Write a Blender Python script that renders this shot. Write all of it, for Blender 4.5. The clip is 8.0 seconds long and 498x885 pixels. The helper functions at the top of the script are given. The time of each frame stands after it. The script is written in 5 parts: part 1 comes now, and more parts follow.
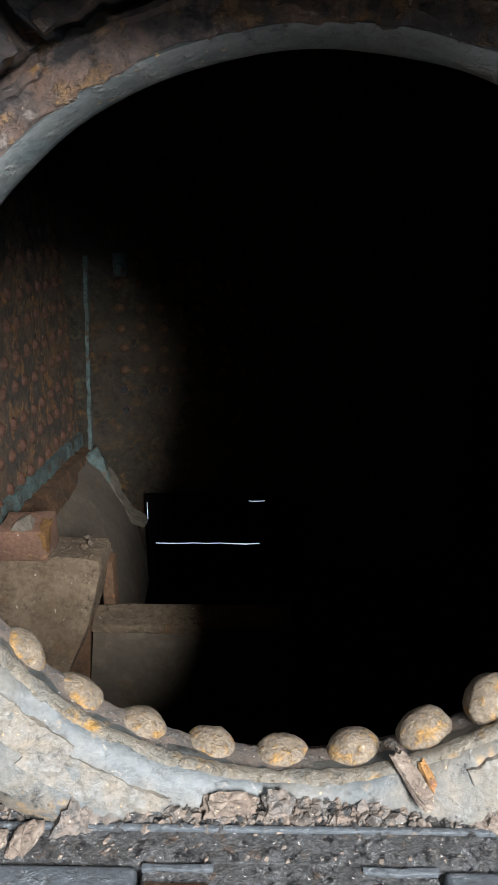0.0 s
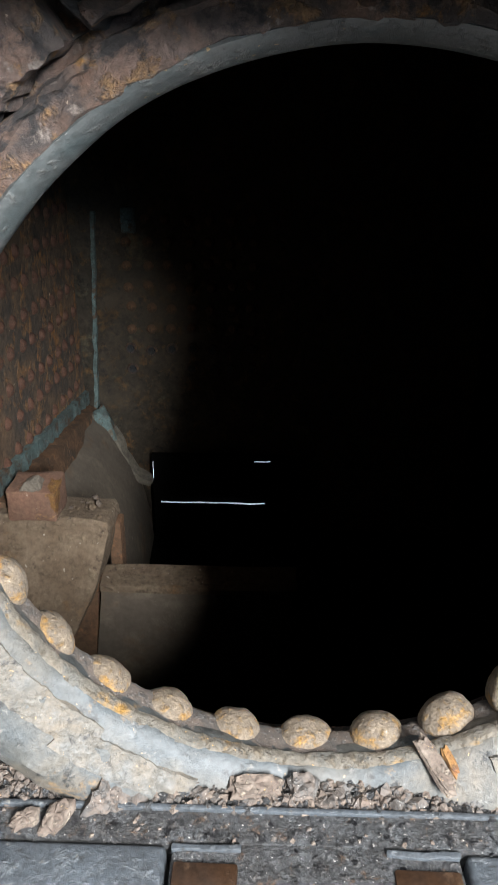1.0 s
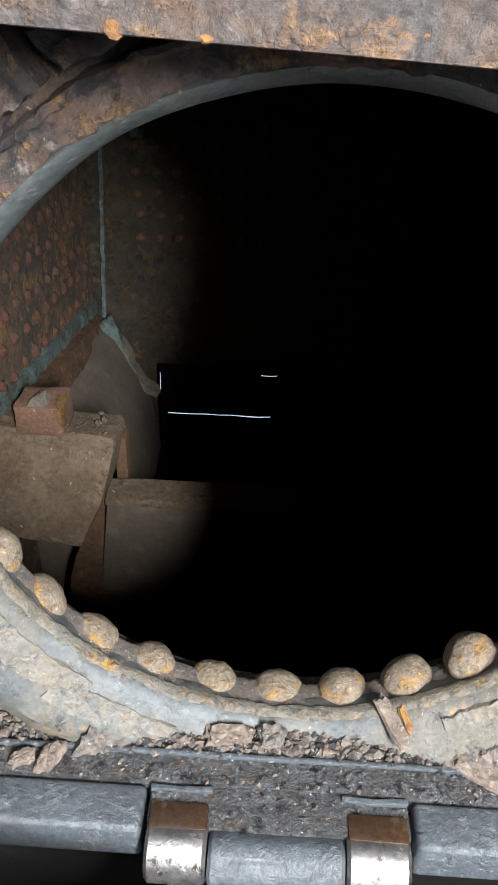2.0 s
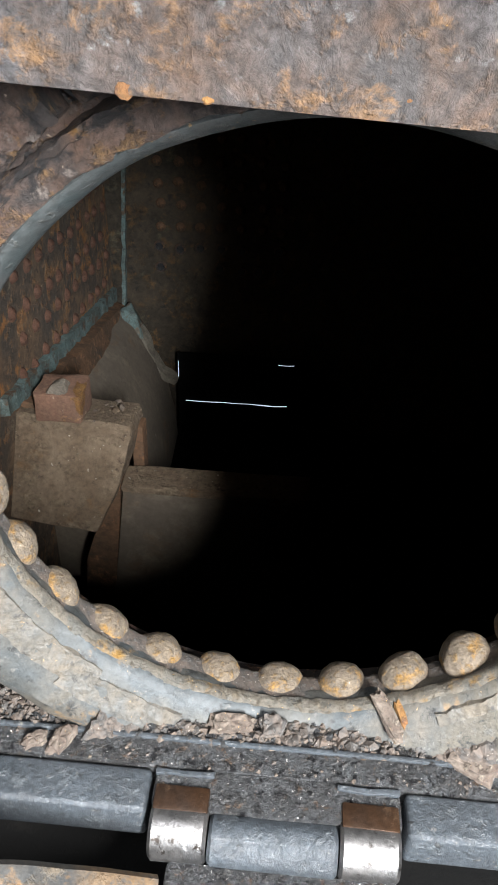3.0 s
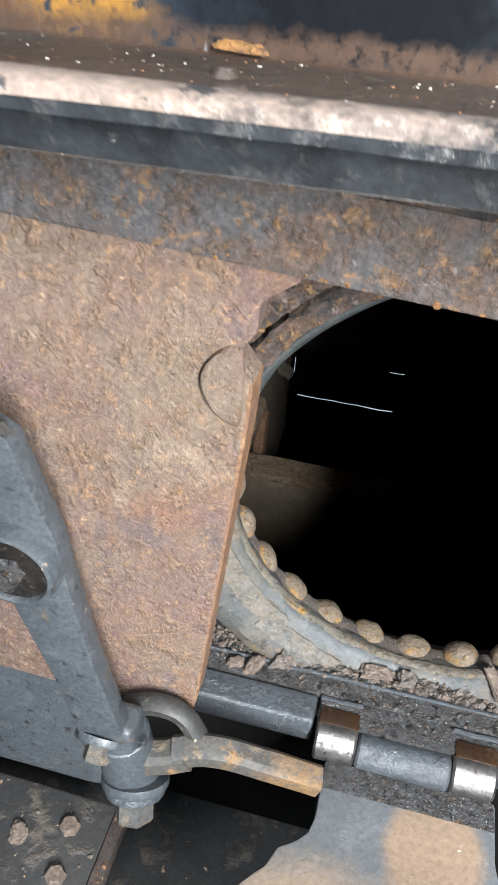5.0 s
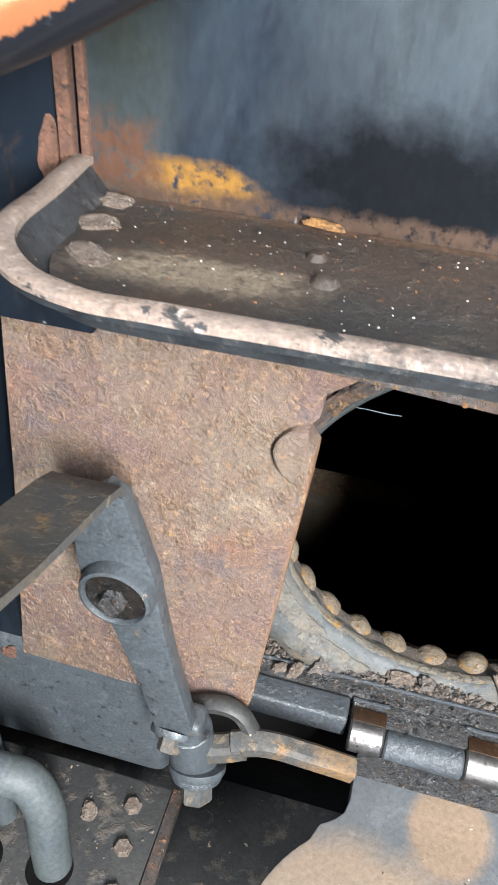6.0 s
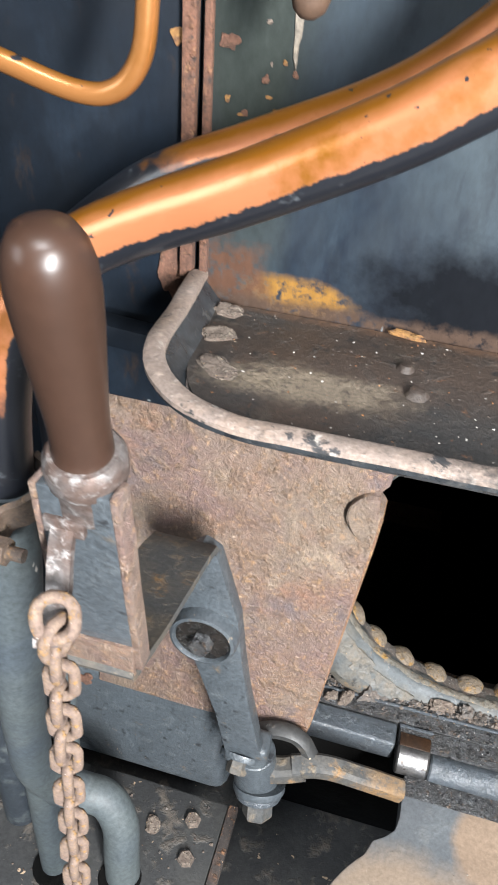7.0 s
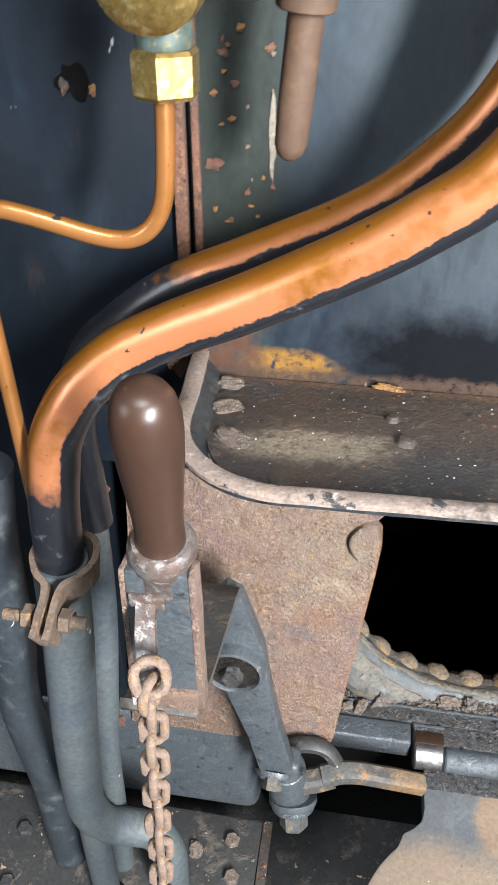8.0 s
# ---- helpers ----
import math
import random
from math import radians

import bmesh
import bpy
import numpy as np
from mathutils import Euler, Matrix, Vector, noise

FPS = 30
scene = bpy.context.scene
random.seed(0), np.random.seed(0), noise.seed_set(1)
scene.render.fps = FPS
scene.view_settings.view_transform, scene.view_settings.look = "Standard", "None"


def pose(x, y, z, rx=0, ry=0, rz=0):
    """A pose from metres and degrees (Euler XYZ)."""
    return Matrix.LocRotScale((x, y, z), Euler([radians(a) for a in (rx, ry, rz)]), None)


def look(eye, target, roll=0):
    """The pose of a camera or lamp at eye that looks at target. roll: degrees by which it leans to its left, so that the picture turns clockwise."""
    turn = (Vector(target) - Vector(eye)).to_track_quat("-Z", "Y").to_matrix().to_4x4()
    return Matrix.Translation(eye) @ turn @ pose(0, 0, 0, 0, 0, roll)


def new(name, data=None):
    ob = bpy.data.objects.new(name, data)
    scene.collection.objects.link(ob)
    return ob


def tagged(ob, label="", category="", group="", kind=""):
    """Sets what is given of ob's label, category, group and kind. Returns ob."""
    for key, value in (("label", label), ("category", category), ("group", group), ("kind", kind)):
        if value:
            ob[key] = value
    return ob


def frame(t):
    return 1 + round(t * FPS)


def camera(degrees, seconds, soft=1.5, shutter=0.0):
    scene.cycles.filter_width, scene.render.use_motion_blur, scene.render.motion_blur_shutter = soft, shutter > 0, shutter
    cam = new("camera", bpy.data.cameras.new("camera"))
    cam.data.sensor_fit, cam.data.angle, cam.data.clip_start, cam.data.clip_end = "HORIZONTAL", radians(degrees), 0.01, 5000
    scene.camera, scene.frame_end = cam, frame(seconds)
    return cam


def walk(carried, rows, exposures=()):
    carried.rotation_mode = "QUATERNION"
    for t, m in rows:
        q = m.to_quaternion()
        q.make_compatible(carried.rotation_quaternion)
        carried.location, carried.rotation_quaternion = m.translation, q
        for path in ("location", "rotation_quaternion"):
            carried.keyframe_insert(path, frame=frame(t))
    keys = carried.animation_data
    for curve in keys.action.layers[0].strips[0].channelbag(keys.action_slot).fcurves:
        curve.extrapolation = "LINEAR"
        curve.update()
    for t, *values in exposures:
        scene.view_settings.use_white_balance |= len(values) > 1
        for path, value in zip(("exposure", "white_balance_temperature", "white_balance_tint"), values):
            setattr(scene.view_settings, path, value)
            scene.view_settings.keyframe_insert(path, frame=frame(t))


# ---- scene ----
cam = camera(36.0, 8.0, soft=1.2, shutter=0.3)
PATH = [
    (0, (0.01, 0.021, 0.959), (-0.04, 1.851, 0.152), -0.4),
    (0.5, (-0.007, 0.028, 0.96), (-0.052, 1.843, 0.121), -0.2),
    (1, (-0.006, 0.03, 0.975), (-0.058, 1.809, 0.062), 0.4),
    (1.5, (-0.001, 0.03, 1.01), (-0.061, 1.706, -0.08), 1.5),
    (2, (0.01, 0.036, 1.026), (-0.062, 1.679, -0.112), 1.5),
    (3.5, (0.017, 0.007, 1.06), (-0.173, 1.605, -0.127), 1.4),
    (4, (0.011, -0.032, 1.084), (-0.275, 1.543, -0.114), 1.3),
    (4.5, (-0.021, -0.073, 1.12), (-0.334, 1.497, -0.08), 3.3),
    (6, (-0.078, -0.174, 1.264), (-0.405, 1.367, 0.031), 4.5),
    (6.5, (-0.101, -0.204, 1.308), (-0.433, 1.341, 0.083), 4.9),
    (7, (-0.13, -0.218, 1.341), (-0.47, 1.326, 0.117), 4.7),
    (7.5, (-0.153, -0.232, 1.379), (-0.494, 1.313, 0.156), 3.9),
    (8, (-0.158, -0.263, 1.405), (-0.406, 1.327, 0.217), 0.0),
]
walk(cam, [(t, look(eye, target, roll)) for t, eye, target, roll in PATH], [(0, 0.45, 6350, 10), (1, 0.55, 6350, 10), (2, 0.45, 6350, 10), (3.5, 0.4, 6350, 10), (4.5, 0.08, 6350, 10), (6, 0.12, 6350, 10), (8, 0.0, 6350, 10)])

# ---- light ----
world = bpy.data.worlds.new("world")
scene.world = world
world.use_nodes = True
bg = world.node_tree.nodes["Background"]
bg.inputs["Color"].default_value = (0.55, 0.68, 0.9, 1)
bg.inputs["Strength"].default_value = 0.25


def area_lamp(name, eye, target, sx, sy, watts, color, roll=0):
    data = bpy.data.lights.new(name, "AREA")
    data.shape, data.size, data.size_y = "RECTANGLE", sx, sy
    data.energy, data.color = watts, color
    ob = new(name, data)
    ob.matrix_world = look(eye, target, roll)
    return ob


# Unseen overhead lamp, added to light the ring and sill from above.
area_lamp("overhead_fill", (-0.15, -0.50, 2.2), (-0.1, 0.3, 0.9), 0.45, 0.25, 15.5, (0.97, 0.98, 1.0))
# Unseen narrow lamp, added and rolled to shape the light through the firehole.
area_lamp("right_key", (0.655, -1.2, 1.66), (-0.2, 1.5, 0.1), 0.14, 0.8, 165, (1.0, 0.98, 0.95), -12)
# Unseen weak lamp at the left, added for the highlight on the grip.
area_lamp("left_fill", (-1.1, -0.72, 1.58), (-0.2, 0.2, 1.0), 0.35, 0.5, 6, (0.92, 0.96, 1.0))
# Unseen blue lamp, added for the sheen on the right cladding sheet.
area_lamp("rear_blue_fill", (0.92, -1.9, 1.55), (0.1, 0.25, 1.2), 0.5, 0.8, 30, (0.55, 0.78, 1.0))


# ---- materials ----
def mat(name, base, second=None, third=None, rough=0.6, metal=0.0, scale=30.0, amount=0.5, chips=0.0, chip_color=(0.5, 0.45, 0.4),
        bump=0.3, fine=220.0, coat=0.0, spread=0.12, streak=1.0, rough2=None, metal2=None, depth=0.004, wash=None, wash_scale=6.0, spec=0.5, layers=(), grit=0.55, relief=0.0, stains=(), matt_stains=0):
    """Weathered surface: base colour, two stain colours in patches, small pale chips and fine relief."""
    m = bpy.data.materials.new(name)
    m.use_nodes = True
    nt = m.node_tree
    bsdf = nt.nodes["Principled BSDF"]
    co = nt.nodes.new("ShaderNodeTexCoord")
    mp = nt.nodes.new("ShaderNodeMapping")
    mp.inputs["Scale"].default_value = (1, 1, 1 / streak)
    nt.links.new(co.outputs["Object"], mp.inputs["Vector"])

    def tex(sc, detail=6.0, rg=0.6, dist=0.0):
        n = nt.nodes.new("ShaderNodeTexNoise")
        n.inputs["Scale"].default_value, n.inputs["Detail"].default_value = sc, detail
        n.inputs["Roughness"].default_value, n.inputs["Distortion"].default_value = rg, dist
        nt.links.new(mp.outputs["Vector"], n.inputs["Vector"])
        return n.outputs["Fac"]

    def ramp(fac, lo, hi):
        r = nt.nodes.new("ShaderNodeMapRange")
        r.inputs["From Min"].default_value, r.inputs["From Max"].default_value = lo, hi
        nt.links.new(fac, r.inputs["Value"])
        return r.outputs["Result"]

    def mix(fac, a, b):
        n = nt.nodes.new("ShaderNodeMix")
        n.data_type = "RGBA"
        for key, v in ((0, fac), (6, a), (7, b)):
            if isinstance(v, (int, float)):
                n.inputs[key].default_value = v
            elif isinstance(v, tuple):
                n.inputs[key].default_value = (*v, 1)
            else:
                nt.links.new(v, n.inputs[key])
        return n.outputs[2]

    second = second or tuple(c * 0.6 for c in base)
    third = third or tuple(c * 1.4 for c in base)
    big = ramp(tex(scale, 8, 0.62, 0.4), 0.62 - amount * 0.3 - spread, 0.62 - amount * 0.3 + spread)
    col = mix(big, base, second)
    if wash:
        far = ramp(tex(wash_scale, 4, 0.55, 0.6), 0.42, 0.62)
        col = mix(far, col, wash)
    mid = ramp(tex(scale * 2.7, 7, 0.65, 0.2), 0.54, 0.54 + spread)
    col = mix(mid, col, third)
    for tone, size, lo, hi in layers:
        col = mix(ramp(tex(size, 8, 0.68, 0.3), lo, hi), col, tone)
    dull = soot = None
    for place, size, tone, soft, ragged, wave in stains:
        q = nt.nodes.new("ShaderNodeMapping")
        q.inputs["Location"].default_value = [-p / r for p, r in zip(place, size)]
        q.inputs["Scale"].default_value = [1 / r for r in size]
        nt.links.new(co.outputs["Object"], q.inputs["Vector"])
        d = nt.nodes.new("ShaderNodeVectorMath")
        d.operation = "LENGTH"
        nt.links.new(q.outputs["Vector"], d.inputs[0])
        far = nt.nodes.new("ShaderNodeMath")
        far.operation = "MULTIPLY_ADD"
        far.inputs[1].default_value = ragged
        rag = nt.nodes.new("ShaderNodeTexNoise")
        rag.inputs["Scale"].default_value, rag.inputs["Detail"].default_value, rag.inputs["Roughness"].default_value = wave, 9, 0.66
        nt.links.new(co.outputs["Object"], rag.inputs["Vector"])
        nt.links.new(rag.outputs["Fac"], far.inputs[0])
        nt.links.new(d.outputs["Value"], far.inputs[2])
        gaps = nt.nodes.new("ShaderNodeTexNoise")
        gaps.inputs["Scale"].default_value, gaps.inputs["Detail"].default_value, gaps.inputs["Roughness"].default_value = 150, 6, 0.7
        nt.links.new(co.outputs["Object"], gaps.inputs["Vector"])
        thin = nt.nodes.new("ShaderNodeMath")
        thin.operation = "MULTIPLY"
        nt.links.new(ramp(far.outputs[0], 1 + ragged / 2 + soft, 1 + ragged / 2 - soft), thin.inputs[0])
        nt.links.new(ramp(gaps.outputs["Fac"], 0.34 if wave > 40 else 0.12, 0.50 if wave > 40 else 0.24), thin.inputs[1])
        dull = thin.outputs[0]
        col = mix(dull, col, tone)
        if soot is None:
            soot = dull
        else:
            both = nt.nodes.new("ShaderNodeMath")
            both.operation = "MAXIMUM"
            nt.links.new(soot, both.inputs[0])
            nt.links.new(dull, both.inputs[1])
            soot = both.outputs[0]
    grain = tex(fine, 5, 0.7)
    g = ramp(grain, 0.3, 0.75)
    darker = nt.nodes.new("ShaderNodeMix")
    darker.data_type, darker.blend_type = "RGBA", "MULTIPLY"
    darker.inputs[0].default_value = grit
    nt.links.new(col, darker.inputs[6])
    gc = nt.nodes.new("ShaderNodeCombineColor")
    for k in range(3):
        nt.links.new(g, gc.inputs[k])
    nt.links.new(gc.outputs[0], darker.inputs[7])
    col = darker.outputs[2]
    if chips:
        c = ramp(tex(scale * 7, 3, 0.5, 0.6), 0.75 - chips * 0.2, 0.77 - chips * 0.2)
        col = mix(c, col, chip_color)
    nt.links.new(col, bsdf.inputs["Base Color"])
    r = nt.nodes.new("ShaderNodeMapRange")
    r.inputs["To Min"].default_value = rough - 0.08
    r.inputs["To Max"].default_value = (rough2 if rough2 is not None else rough + 0.15)
    nt.links.new(big, r.inputs["Value"])
    nt.links.new(r.outputs["Result"], bsdf.inputs["Roughness"])
    if metal2 is not None:
        r = nt.nodes.new("ShaderNodeMapRange")
        r.inputs["To Min"].default_value, r.inputs["To Max"].default_value = metal, metal2
        nt.links.new(big, r.inputs["Value"])
        nt.links.new(r.outputs["Result"], bsdf.inputs["Metallic"])
    else:
        bsdf.inputs["Metallic"].default_value = metal
    bsdf.inputs["Coat Weight"].default_value = coat
    bsdf.inputs["Specular IOR Level"].default_value = spec
    if dull is not None and matt_stains:
        sp = nt.nodes.new("ShaderNodeMapRange")
        sp.inputs["To Min"].default_value, sp.inputs["To Max"].default_value = spec, 0.08
        nt.links.new(soot, sp.inputs["Value"])
        nt.links.new(sp.outputs["Result"], bsdf.inputs["Specular IOR Level"])
    bp = nt.nodes.new("ShaderNodeBump")
    bp.inputs["Strength"].default_value, bp.inputs["Distance"].default_value = bump, depth
    hsum = nt.nodes.new("ShaderNodeMath")
    hsum.operation = "MULTIPLY_ADD"
    hsum.inputs[1].default_value = 0.5
    nt.links.new(grain, hsum.inputs[0])
    nt.links.new(mid, hsum.inputs[2])
    height = hsum.outputs[0]
    if relief:
        crust = nt.nodes.new("ShaderNodeMath")
        crust.operation = "MULTIPLY_ADD"
        crust.inputs[1].default_value = relief
        nt.links.new(tex(fine * 0.45, 8, 0.72, 0.5), crust.inputs[0])
        nt.links.new(height, crust.inputs[2])
        height = crust.outputs[0]
    nt.links.new(height, bp.inputs["Height"])
    nt.links.new(bp.outputs["Normal"], bsdf.inputs["Normal"])
    return m


RUST_PLATE = mat("rust_plate", (0.2310, 0.1400, 0.0980), (0.1701, 0.1031, 0.0872), (0.2740, 0.1780, 0.1170), rough=0.42, spec=0.8, scale=24, amount=0.5, chips=0.08, chip_color=(0.3637, 0.2512, 0.1547), bump=0.8, fine=330, depth=0.0026, spread=0.10, streak=1.15, wash=(0.2180, 0.1580, 0.1130), wash_scale=11, layers=[((0.2607, 0.1318, 0.0768), 16, 0.56, 0.72), ((0.1457, 0.1070, 0.1028), 18, 0.55, 0.66), ((0.3157, 0.2387, 0.1673), 13, 0.57, 0.68), ((0.4125, 0.2512, 0.1350), 150, 0.55, 0.68), ((0.1212, 0.0812, 0.0707), 180, 0.57, 0.70), ((0.4848, 0.3763, 0.2836), 260, 0.62, 0.70)], grit=0.6, relief=2.4)
RUST_BEAM = mat("rust_beam", (0.1552, 0.0947, 0.0632), (0.0931, 0.0833, 0.0808), (0.2111, 0.1389, 0.0947), rough=0.55, scale=42, amount=0.5, chips=0.1, chip_color=(0.3726, 0.2147, 0.0632), bump=0.85, fine=380, depth=0.0016, spread=0.14, wash=(0.1118, 0.1074, 0.1111), wash_scale=15, layers=[((0.3229, 0.1768, 0.0758), 100, 0.55, 0.69), ((0.0684, 0.0568, 0.0543), 170, 0.56, 0.69), ((0.2360, 0.2336, 0.2273), 240, 0.60, 0.70)], grit=0.7, relief=2.0)
RUST_DARK = mat("rust_dark", (0.14, 0.08, 0.055), (0.06, 0.05, 0.045), (0.33, 0.17, 0.09), rough=0.85, scale=40, amount=0.8, chips=0.3, chip_color=(0.45, 0.28, 0.18), bump=0.8, fine=260)
RING_PAINT = mat("ring_paint", (0.060, 0.071, 0.077), (0.062, 0.070, 0.072), (0.085, 0.090, 0.090), rough=0.56, scale=26, amount=0.4, chips=0.12, chip_color=(0.26, 0.19, 0.11), bump=0.45, fine=360, depth=0.0016, spread=0.2, wash=(0.105, 0.094, 0.075), wash_scale=13, layers=[((0.12, 0.105, 0.085), 20, 0.53, 0.66), ((0.20, 0.13, 0.065), 45, 0.60, 0.68), ((0.025, 0.026, 0.026), 100, 0.57, 0.64), ((0.15, 0.145, 0.135), 150, 0.60, 0.67)], grit=0.5, relief=0.8)
BARE_EDGE = mat("bare_edge", (0.18, 0.152, 0.115), (0.125, 0.12, 0.105), (0.22, 0.18, 0.13), rough=0.55, scale=60, amount=0.45, chips=0.2, chip_color=(0.42, 0.26, 0.08), bump=0.9, fine=380, depth=0.002, spread=0.14, layers=[((0.34, 0.195, 0.05), 40, 0.56, 0.66), ((0.06, 0.06, 0.058), 150, 0.60, 0.66)], relief=1.5)
PEEL = mat("peeling_paint", (0.085, 0.092, 0.092), (0.14, 0.118, 0.09), (0.17, 0.16, 0.14), rough=0.5, scale=40, amount=0.55, chips=0.15, chip_color=(0.30, 0.20, 0.10), bump=0.5, fine=380, depth=0.002, spread=0.14, layers=[((0.04, 0.038, 0.036), 90, 0.57, 0.64)], relief=0.8)
LIP_PAINT = mat("lip_paint", (0.0520, 0.0643, 0.0660), (0.0734, 0.0765, 0.0755), (0.1102, 0.1102, 0.1038), rough=0.42, scale=34, amount=0.5, chips=0.25, chip_color=(0.2081, 0.1346, 0.0629), bump=0.5, fine=300, depth=0.002)
RIVET = mat("rivet_rust", (0.28, 0.215, 0.145), (0.17, 0.14, 0.11), (0.36, 0.22, 0.08), rough=0.75, scale=70, amount=0.5, chips=0.12, chip_color=(0.42, 0.36, 0.28), bump=0.9, fine=520, depth=0.0014, spread=0.16, layers=[((0.40, 0.215, 0.045), 60, 0.53, 0.64), ((0.10, 0.075, 0.055), 260, 0.56, 0.66)], grit=0.7, relief=2.0)
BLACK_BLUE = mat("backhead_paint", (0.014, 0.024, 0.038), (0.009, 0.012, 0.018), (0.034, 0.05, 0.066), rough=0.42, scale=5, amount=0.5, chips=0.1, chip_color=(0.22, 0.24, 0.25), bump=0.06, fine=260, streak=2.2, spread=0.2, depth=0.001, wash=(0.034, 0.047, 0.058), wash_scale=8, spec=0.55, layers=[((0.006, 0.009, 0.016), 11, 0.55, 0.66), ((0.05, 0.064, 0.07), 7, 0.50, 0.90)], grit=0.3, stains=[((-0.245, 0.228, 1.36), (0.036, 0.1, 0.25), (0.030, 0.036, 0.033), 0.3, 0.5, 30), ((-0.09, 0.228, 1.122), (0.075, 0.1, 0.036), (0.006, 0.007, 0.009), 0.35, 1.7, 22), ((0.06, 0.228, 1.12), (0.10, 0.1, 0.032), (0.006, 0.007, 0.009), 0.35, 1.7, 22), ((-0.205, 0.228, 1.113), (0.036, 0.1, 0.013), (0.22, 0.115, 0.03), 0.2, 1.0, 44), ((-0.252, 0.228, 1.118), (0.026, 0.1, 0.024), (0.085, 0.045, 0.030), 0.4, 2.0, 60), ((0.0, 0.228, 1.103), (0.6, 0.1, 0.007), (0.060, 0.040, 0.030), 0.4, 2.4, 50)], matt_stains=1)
# Backhead paint again, darkened: the left sheet's shade is in the colour.
CLAD_LEFT = mat("backhead_paint_shaded", (0.007, 0.012, 0.02), (0.005, 0.007, 0.010), (0.013, 0.020, 0.030), rough=0.42, scale=9, amount=0.6, chips=0.1, chip_color=(0.2, 0.22, 0.22), bump=0.08, fine=260, coat=0.0, streak=2.0, spread=0.3, depth=0.001, spec=0.2, layers=[((0.03, 0.02, 0.014), 30, 0.60, 0.74), ((0.3, 0.28, 0.25), 260, 0.75, 0.77)], grit=0.3)
IRON = mat("dark_iron", (0.0805, 0.0954, 0.1081), (0.0552, 0.0644, 0.0725), (0.1150, 0.1299, 0.1391), rough=0.36, scale=22, amount=0.4, chips=0.08, chip_color=(0.2300, 0.1840, 0.1380), bump=0.45, fine=330, metal=0.1, depth=0.0015, spread=0.25, coat=0.1, layers=[((0.1380, 0.1035, 0.0690), 50, 0.62, 0.72), ((0.0230, 0.0253, 0.0287), 90, 0.58, 0.68)], relief=0.8)
PITTED = mat("pitted_iron", (0.1594, 0.1650, 0.1715), (0.0750, 0.0750, 0.0762), (0.3000, 0.2906, 0.2858), rough=0.3, scale=60, amount=0.5, chips=0.3, chip_color=(0.5250, 0.5000, 0.4826), bump=1.0, fine=420, metal=0.4, depth=0.003, layers=[((0.2125, 0.1375, 0.0889), 120, 0.58, 0.66), ((0.0225, 0.0225, 0.0254), 170, 0.54, 0.62)], grit=0.7, relief=1.5)
BAR_PAINT = mat("bar_paint", (0.0829, 0.0975, 0.1121), (0.0536, 0.0614, 0.0702), (0.117, 0.1316, 0.1414), rough=0.3, scale=28, amount=0.45, chips=0.15, chip_color=(0.03, 0.03, 0.03), bump=0.7, fine=300, depth=0.0018, spread=0.2, coat=0.1, layers=[((0.03, 0.032, 0.034), 130, 0.60, 0.66), ((0.22, 0.21, 0.19), 200, 0.63, 0.69)], grit=0.6, relief=1.3)
STEEL = mat("bright_steel", (0.3680, 0.3680, 0.3760), (0.2400, 0.2240, 0.2080), (0.4400, 0.4400, 0.4400), rough=0.36, scale=40, amount=0.5, bump=0.3, fine=160, metal=0.95, depth=0.002, spread=0.35, layers=[((0.0800, 0.0680, 0.0600), 120, 0.58, 0.66)], relief=0.3)
BROWN_STEEL = mat("browned_steel", (0.10, 0.05, 0.025), (0.05, 0.03, 0.02), (0.2, 0.12, 0.07), rough=0.36, scale=14, amount=0.5, bump=0.3, metal=0.6, depth=0.002)
DIRT_TRAY = mat("tray_dirt", (0.05, 0.043, 0.038), (0.03, 0.03, 0.03), (0.075, 0.065, 0.057), rough=0.5, scale=22, amount=0.5, chips=0.1, chip_color=(0.35, 0.28, 0.22), bump=0.6, fine=360, depth=0.002, spread=0.25, wash=(0.06, 0.042, 0.032), wash_scale=9, layers=[((0.10, 0.088, 0.07), 30, 0.58, 0.72), ((0.15, 0.075, 0.04), 120, 0.62, 0.68), ((0.016, 0.017, 0.018), 90, 0.58, 0.66), ((0.5, 0.47, 0.43), 420, 0.71, 0.73)], grit=0.6, relief=1.0, stains=[((-0.292, -0.004, 0.006), (0.034, 0.017, 0.05), (0.22, 0.178, 0.13), 0.4, 2.2, 46), ((-0.255, -0.004, 0.006), (0.03, 0.015, 0.05), (0.20, 0.162, 0.12), 0.4, 2.2, 50), ((0.0, -0.045, 0.006), (0.15, 0.014, 0.05), (0.12, 0.105, 0.085), 0.35, 1.2, 50), ((-0.1, 0.076, 0.010), (0.5, 0.006, 0.02), (0.11, 0.064, 0.04), 0.5, 2.6, 60)])
TRAY_LIP = mat("worn_lip", (0.28, 0.215, 0.175), (0.22, 0.175, 0.15), (0.34, 0.275, 0.23), rough=0.5, scale=45, amount=0.5, chips=0.2, chip_color=(0.04, 0.04, 0.04), bump=0.35, fine=400, depth=0.0015, layers=[((0.035, 0.035, 0.037), 55, 0.60, 0.64), ((0.42, 0.38, 0.34), 110, 0.60, 0.68)], relief=0.4, stains=[((0.07, -0.08, 0.035), (0.24, 0.1, 0.1), (0.02, 0.021, 0.023), 0.2, 2.4, 45)])
GLOSS_BLACK = mat("gloss_black", (0.02, 0.022, 0.025), (0.03, 0.035, 0.04), (0.06, 0.06, 0.06), rough=0.28, scale=40, amount=0.5, chips=0.02, chip_color=(0.4, 0.36, 0.33), bump=0.3, depth=0.002)
